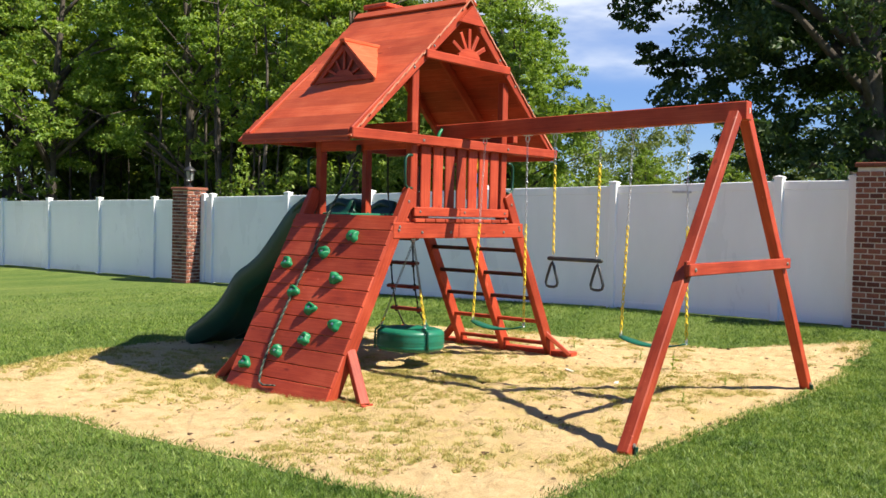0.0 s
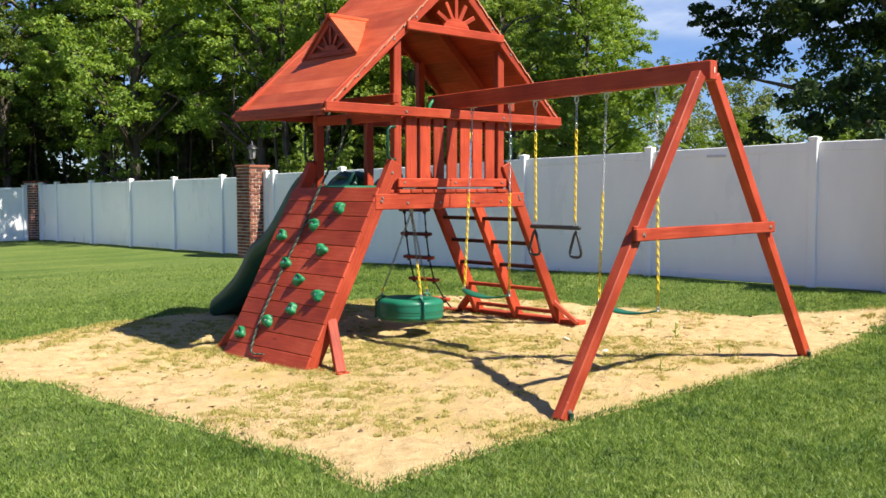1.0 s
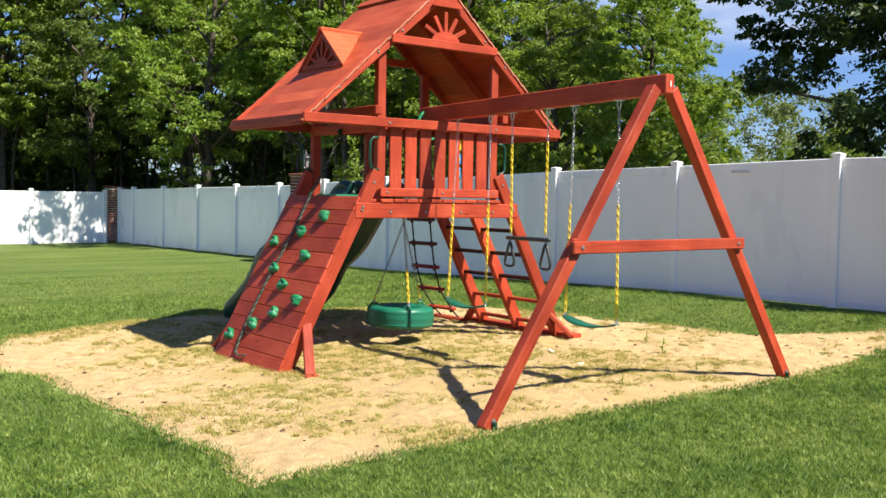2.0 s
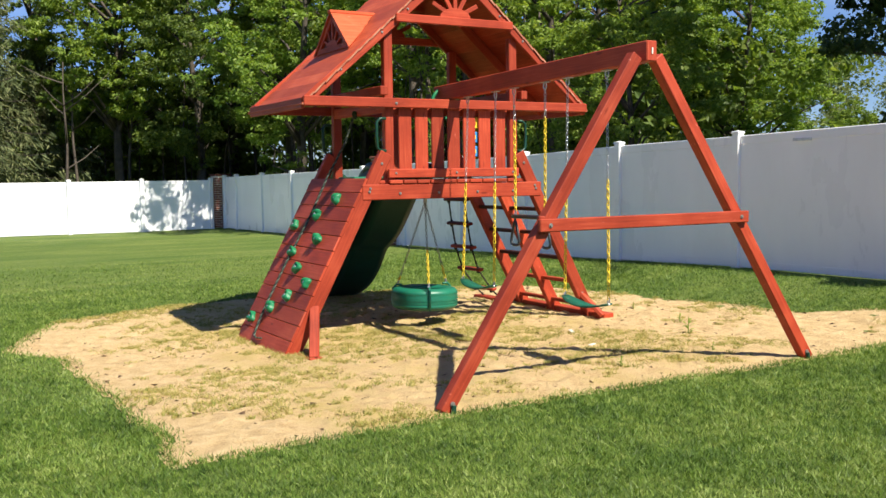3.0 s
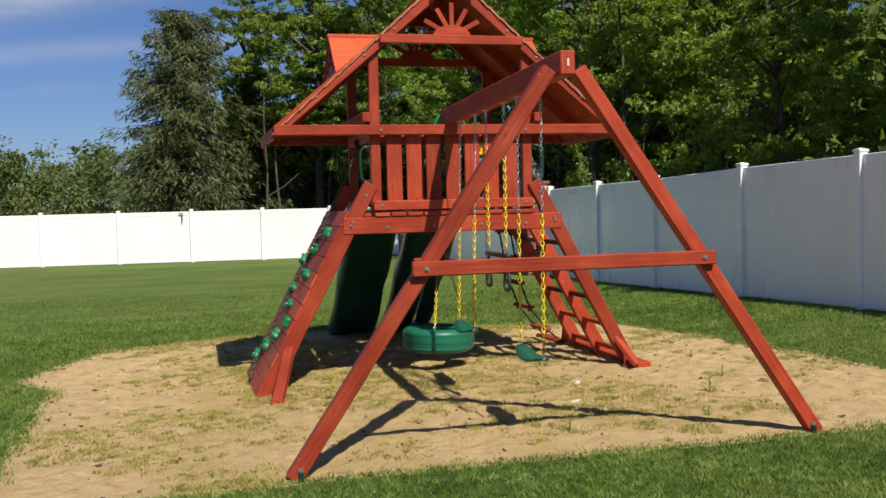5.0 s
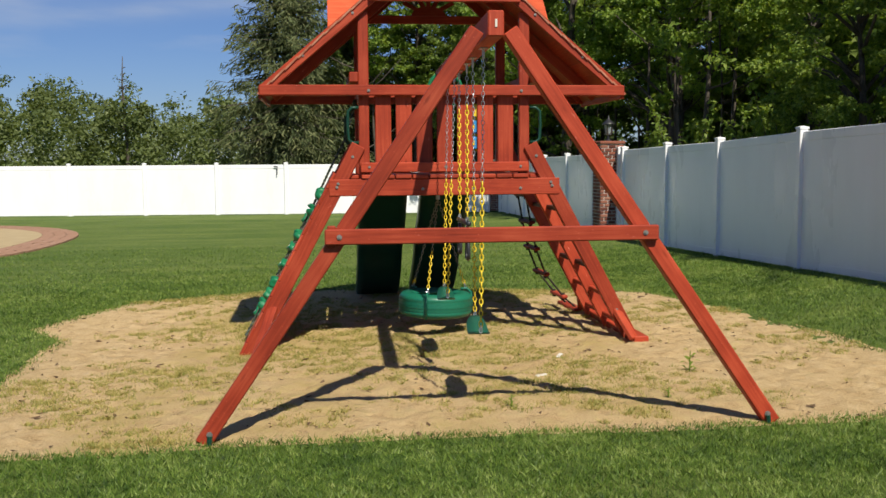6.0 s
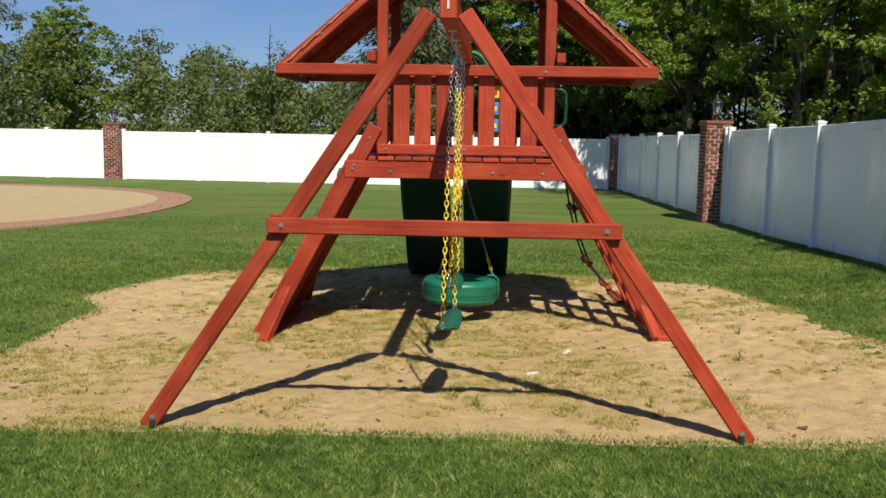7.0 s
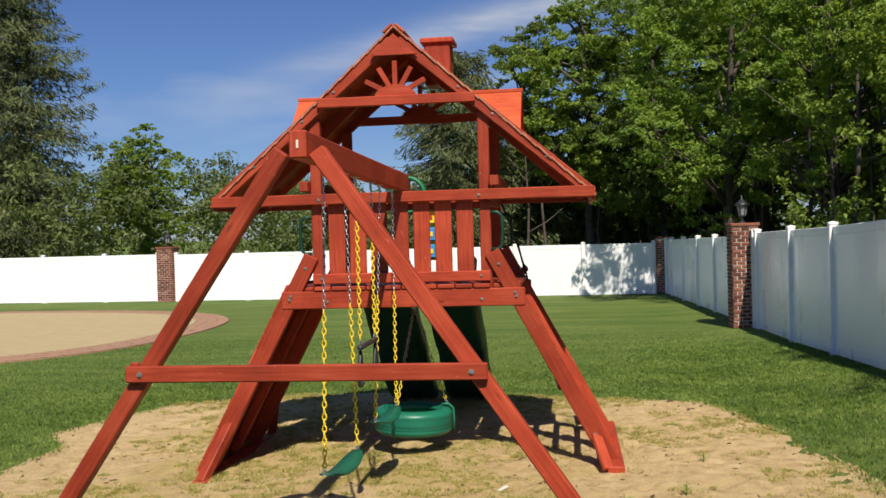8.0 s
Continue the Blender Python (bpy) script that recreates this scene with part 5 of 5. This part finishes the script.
def spruce(at, height, radius, seed, label, dense=1.0, spray=1.0):
    """A straight trunk with whorls of drooping boughs hung with needle sprays."""
    rng = np.random.default_rng(seed)
    t = thing("spruce_tree", at, label, "tree")
    o = Vector(at)
    trunk = part("trunk", tube([o + Vector((0, 0, z)) for z in np.linspace(-0.05, height, 8)], [0.02 * height * (1 - i / 7.3) for i in range(8)], 8), BARK, t, "", True)
    boughs = bmesh.new()
    ps, size = [], []
    z = height * 0.06
    while z < height * 0.985:
        k = 1 - z / height
        for i in range(int(6 + 5 * k)):
            q = rng.uniform(0, 2 * math.pi)
            L = radius * (0.08 + 0.92 * k ** 0.45) * rng.uniform(0.35, 1.0) * (1.25 if rng.uniform() < 0.12 else 1.0)
            sag = 0.22 + 0.36 * k * rng.uniform(0.5, 1.3)
            line = []
            for u in np.linspace(0, 1, 5):
                line.append(o + Vector((math.cos(q) * L * u, math.sin(q) * L * u, z + L * (0.12 * u - sag * u * u + 0.22 * u ** 4))))
            tube(line, [0.028, 0.022, 0.016, 0.01, 0.004], 4, boughs)
            m = int((10 + 46 * L / radius * 1.2) * dense)
            us = rng.uniform(0.12, 1.03, m)
            for u in us:
                a = Vector((math.cos(q) * L * u, math.sin(q) * L * u, z + L * (0.12 * u - sag * u * u + 0.22 * u ** 4)))
                w = 0.24 * L * (1.1 - u * 0.7)
                ps.append(a + Vector((-math.sin(q), math.cos(q), 0)) * rng.uniform(-w, w) + Vector((0, 0, -rng.uniform(0.0, 0.40))))
        z += 0.14 + 0.17 * k * rng.uniform(0.7, 1.2)
    tagged(part("branchwork", boughs, BARK, trunk, "", True), kind="stuff")
    p = np.array(ps)
    n = len(p)
    a = rng.normal(size=(n, 3)) * np.array([0.55, 0.55, 0.2]) + np.array([0, 0, -0.55])
    a += 0.6 * p / (np.linalg.norm(p[:, :2], axis=1)[:, None] + 0.2) * np.array([1, 1, 0])
    a /= np.linalg.norm(a, axis=1)[:, None]
    b = np.cross(a, rng.normal(size=(n, 3)))
    b /= np.linalg.norm(b, axis=1)[:, None]
    s = spray * rng.uniform(0.12, 0.30, n)[:, None]
    v = np.empty((n, 4, 3))
    v[:, 0], v[:, 1], v[:, 2], v[:, 3] = p - a * s * 0.5, p + b * s * 0.12, p + a * s, p - b * s * 0.12
    raw("needles", v.reshape(-1, 3), np.arange(4 * n).reshape(-1, 4), NEEDLE, t)
    return t


# woodland behind the side and far fences: a few grown trees and their copies
wood_a = broad_tree((7.2, 14.0, 0.05), 9.5, 3.0, 1.4, 11, GOLD, "tall woodland tree with bright spring leaves", 170, 42000, 0.054)
wood_b = broad_tree((4.4, 23.6, 0.05), 10.5, 3.2, 1.6, 12, DEEP, "tall woodland tree with deep green leaves", 170, 42000, 0.056)
wood_c = broad_tree((8.2, 9.6, 0.05), 8.2, 2.7, 1.7, 13, SPRING, "broad woodland tree with yellow-green leaves", 140, 40000, 0.054)
for src, x, y, turn, s in ((wood_a, 5.45, 17.4, 80, 1.06), (wood_b, 9.8, 22.5, 140, 1.25), (wood_c, 2.2, 25.4, 200, 1.2), (wood_b, 0.2, 27.4, 30, 0.92), (wood_c, 7.4, 23.4, 60, 1.25), (wood_a, 10.2, 15.5, 290, 1.15),
                           (wood_c, 11.4, 18.5, 20, 1.4), (wood_b, 12.8, 12.6, 250, 0.86), (wood_a, 13.6, 9.2, 150, 0.80), (wood_c, 6.6, 28.0, 310, 1.5), (wood_a, 13.5, 26.0, 45, 1.45),
                           (wood_b, 15.5, 17.0, 100, 1.2), (wood_c, 17.5, 12.5, 190, 1.05)):
    copy_thing(src, pose(x, y, 0.05, 0, 0, turn) @ Matrix.Scale(s, 4))
maple = broad_tree((9.4, -1.1, 0.2), 12.2, 4.7, 0.9, 21, MAPLE, "large dark-leaved maple overhanging the fence", 320, 92000, 0.060, "maple_tree", 0.26, 0.75)
copy_thing(maple, pose(13.0, -0.3, 0.2, 0, 0, 130) @ Matrix.Scale(1.02, 4))
copy_thing(wood_c, pose(7.0, 5.4, 0.1, 0, 0, 75) @ Matrix.Scale(0.62, 4))
spruce((-2.4, 25.2, 0), 8.3, 3.5, 31, "tall dark spruce behind the back fence", 3.0, 0.85)
spruce((-0.2, 27.0, 0), 6.2, 2.5, 33, "smaller dark spruce beside the tall one", 2.4, 0.9)
spruce((-33.0, 50.0, 0), 20.5, 7.2, 32, "large dark spruce far behind the back fence", 1.9, 1.4)
lawn_tree = broad_tree((-25.5, 52.0, 0), 9.6, 3.2, 0.4, 41, SPRING, "rounded green tree standing far behind the fence", 260, 30000, 0.085)
copy_thing(lawn_tree, pose(-39, 48, 0, 0, 0, 120) @ Matrix.Scale(1.25, 4))
for x, y, turn, k in ((36, 17, 200, 0.52), (41, 22.5, 20, 0.50), (44, 29, 75, 0.58), (50, 24, 310, 0.62), (37, 27, 150, 0.46), (39, 13.5, 80, 0.5), (33, 21, 260, 0.4), (48, 33, 10, 0.6), (46, 18, 130, 0.58)):
    copy_thing(lawn_tree, pose(x, y, 0, 0, 0, turn) @ Matrix.Scale(k, 4))


def undergrowth():
    """Dense low growth that closes the woodland under the crowns."""
    rng = np.random.default_rng(77)
    cs, rs = [], []
    for i in range(820):
        u = rng.uniform()
        if u < 0.2:
            x, y = rng.uniform(-1.0, 24), rng.uniform(28, 36)
        elif u < 0.68:
            y = rng.uniform(8.0, 32)
            x = 9.2 + (0.25 * max(0, y - 20)) + abs(rng.normal()) * 4.5
        else:
            x, y = rng.uniform(-0.5, 9), 27.5 + abs(rng.normal()) * 4.0
        cs.append((x, y, rng.uniform(0.2, 4.8)))
        rs.append(rng.uniform(0.6, 1.2))
    v, f = leaf_cloud(np.array(cs), np.array(rs), 72000, 0.165, rng, 0.2)
    tagged(raw("undergrowth", v, f, DEEP), "dense shady green undergrowth beneath the woodland trees", "shrubs", "", "stuff")


undergrowth()


def woodland_stems():
    """Slender stems and bare lower branches between the grown trees."""
    rng = random.Random(83)
    bm = bmesh.new()
    for k in range(80):
        if k % 5 < 2:
            x, y = rng.uniform(-0.5, 9.5), rng.uniform(23.0, 30.0)
        else:
            y = rng.uniform(9.0, 23.0)
            x = 6.4 + rng.uniform(0, 6.0)
        h, r = rng.uniform(4.5, 8.5), rng.uniform(0.025, 0.07)
        lean, turn = rng.uniform(0, 0.09), rng.uniform(0, 6.28)
        line = [Vector((x + lean * z * math.cos(turn) + 0.06 * math.sin(z * 1.3 + k), y + lean * z * math.sin(turn), z)) for z in (h * j / 6 - 0.05 for j in range(7))]
        tube(line, [r * (1 - 0.13 * j) for j in range(7)], 6, bm)
        for j in range(rng.randint(4, 8)):
            a = line[rng.randint(2, 5)].lerp(line[6], rng.uniform(0, 0.3))
            q, reach = rng.uniform(0, 6.28), rng.uniform(0.5, 1.5)
            b = a + Vector((math.cos(q) * reach, math.sin(q) * reach, reach * rng.uniform(0.3, 0.9)))
            tube([a, a.lerp(b, 0.5) - Vector((0, 0, 0.07)), b], [r * 0.42, r * 0.3, 0.006], 5, bm)
    tagged(part("woodland_stems", bm, BARK, None, "", True), "slender grey-brown stems and bare branches in the wood", "trees", "", "stuff")


woodland_stems()


def far_woods():
    """The distant line of trees all round the horizon."""
    rng = np.random.default_rng(78)
    cs, rs = [], []
    for i in range(340):
        q = rng.uniform(-0.75, 0.15) if i % 3 == 0 else (rng.uniform(0.85, 1.3) if i % 5 == 1 else rng.uniform(-1.25, 1.45))
        dist = rng.uniform(58, 92)
        x, y = dist * math.sin(q), -8 + dist * math.cos(q)
        top = (6.5 + 1.2 * math.sin(q * 9) + rng.uniform(-1.4, 1.8) + (2.4 if q > 0.8 else 0)) * dist / 72
        wide = rng.uniform(1.7, 2.9)
        for j in range(13):
            u = rng.uniform(0, 1) ** 0.8
            a, r = rng.uniform(0, 6.283), wide * math.sqrt(rng.uniform()) * (1.05 - 0.75 * u ** 1.6)
            cs.append((x + r * math.cos(a), y + r * math.sin(a), 0.4 + u * (top - 0.8)))
            rs.append(rng.uniform(0.5, 1.15))
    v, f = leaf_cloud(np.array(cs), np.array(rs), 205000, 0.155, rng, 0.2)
    tagged(raw("far_woods", v, f, FAR), "distant line of green trees, leaf colour paled for haze", "trees", "", "stuff")


far_woods()


def bare_tree(at, height, seed):
    """A thin dead tree that stands out above the wood: a straight stem with short twigs."""
    rng = random.Random(seed)
    t = thing("bare_tree", at, "thin leafless grey tree above the distant wood", "tree")
    o = Vector(at)
    stem = [o + Vector((0.10 * math.sin(z * 0.8), 0.05 * math.cos(z), z)) for z in (height * k / 9 for k in range(10))]
    trunk = part("trunk", tube(stem, [0.13 * (1 - 0.095 * k) for k in range(10)], 7), BARK, t, "", True)
    for k in range(26):
        z = height * rng.uniform(0.45, 0.97)
        q, reach = rng.uniform(0, 6.28), rng.uniform(0.25, 1.1) * (1.25 - z / height)
        a = o + Vector((0.10 * math.sin(z * 0.8), 0.05 * math.cos(z), z))
        b = a + Vector((math.cos(q) * reach, math.sin(q) * reach, reach * rng.uniform(0.2, 0.7)))
        part("twig", tube([a, a.lerp(b, 0.5) + Vector((0, 0, 0.05)), b], [0.035, 0.025, 0.012], 5), BARK, trunk, "", True)


bare_tree((-12.6, 50.2, 0), 7.6, 9)


def sapling(at, height, seed, label):
    """A slender young shrub: upright stems set with narrow leaves."""
    rng = np.random.default_rng(seed)
    t = thing("sapling", at, label, "shrub", "young shrubs behind the fence")
    o = Vector(at)
    stems = bmesh.new()
    cs = []
    for i in range(9):
        q, l = rng.uniform(0, 6.28), rng.uniform(0.05, 0.22)
        h = height * rng.uniform(0.6, 1.0)
        tube([o, o + Vector((math.cos(q) * l * h * 0.5, math.sin(q) * l * h * 0.5, h * 0.5)), o + Vector((math.cos(q) * l * h * 1.3, math.sin(q) * l * h * 1.3, h))], [0.014, 0.01, 0.003], 5, stems)
        cs += [(math.cos(q) * l * h * 1.3 * u, math.sin(q) * l * h * 1.3 * u, h * u) for u in np.linspace(0.25, 1, 12)]
    part("stems", stems, BARK, t)
    v, f = leaf_cloud(np.array(cs), np.full(len(cs), 0.13), 1500, 0.055, rng, 0.3, 1.2)
    raw("leaves", v, f, SPRING, t)


sapling((5.75, 9.5, 0.08), 2.85, 51, "slender light green sapling behind the fence")
sapling((6.2, 8.2, 0.08), 2.4, 52, "light green shrub behind the fence")
sapling((5.3, 10.6, 0.08), 2.3, 53, "yellow-green shrub beside the brick pillar")
sapling((6.6, 7.0, 0.08), 2.9, 54, "light green shrub behind the fence")

# ---- small things on the ground ----
def weed(x, y, h, seed):
    rng = np.random.default_rng(seed)
    t = thing("weed", (x, y, float(ground_z(x, y)) + 0.012), "small leafy green weed in sandy soil", "weed", "weeds in the sand")
    bm = bmesh.new()
    o = Vector(t.location)
    for i in range(9):
        q = i * 2.4
        d = Vector((math.cos(q), math.sin(q), 0))
        z0 = h * 0.09 * i * 0.9
        p0 = o + Vector((0, 0, z0))
        p1 = p0 + d * h * 0.3 + Vector((0, 0, h * 0.22))
        p2 = p0 + d * h * 0.55 + Vector((0, 0, h * 0.16))
        s = d.cross(Vector((0, 0, 1))) * h * 0.085
        vs = [bm.verts.new(p) for p in (p0, p1 + s, p2, p1 - s)]
        bm.faces.new(vs)
    part("leaves", bm, SPRING, t)
    part("stem", tube([o, o + Vector((0.005, 0, h))], [0.006, 0.003], 5), SPRING, t)


weed(1.68, -1.46, 0.17, 1)
weed(2.15, -0.85, 0.10, 2)
weed(2.4, 0.15, 0.08, 3)
weed(0.15, -2.3, 0.09, 4)
weed(1.25, -2.2, 0.08, 5)
for x, y, q, L, label in ((0.54, -1.45, 20, 0.09, "pale wood chip lying on the sand"), (0.84, -0.76, 65, 0.13, "pale wood splinter lying on the sand")):
    d = Vector((math.cos(radians(q)), math.sin(radians(q)), 0.05))
    bm = board(Vector((x, y, 0.028)) - d * L / 2, Vector((x, y, 0.028)) + d * L / 2, 0.035, 0.012, d.cross(Vector((0, 0, 1))), 0.003)
    tagged(part("wood_chip", bm, PALE), label, "wood chip")
tag = board((5.173, 0.03, 1.93), (5.157, 0.31, 1.93), 0.035, 0.008, (0, 0, 1), 0.002)
tagged(part("fence_label", tag, STEEL), "small grey plate fixed to the white fence", "sign")
latch = bmesh.new()
board((-2.62, 21.16, 1.44), (-2.50, 21.16, 1.42), 0.03, 0.02, (0, 0, 1), 0.003, latch)
board((-2.52, 21.15, 1.43), (-2.53, 21.15, 1.18), 0.03, 0.02, (1, 0, 0), 0.003, latch)
tagged(part("gate_latch", latch, BLACK), "black metal gate latch on the white fence", "latch")

grow_lawn()

# ---- brick pillars, piece by piece ----
mid_pillar = brick_pillar(4.505, 10.47, 0.06, 1.90, 0.47, 3, "square red brick pillar with lantern in the fence", True)
right_pillar = brick_pillar(5.335, -2.40, 0.23, 2.07, 0.47, 3, "square red brick pillar with pale mortar in the fence", True)
corner_pillar = brick_pillar(3.84 + 0.22, 20.70, 0.07, 1.60, 0.46, 2, "weathered red brick pillar at the fence corner", False)
back_pillar = brick_pillar(-11.35, 21.95, -0.03, 1.77, 0.52, -4, "sunlit red brick pillar in the back fence", False)
lantern(4.505, 10.47, 1.96)
lantern(-11.35, 21.95, 1.74)
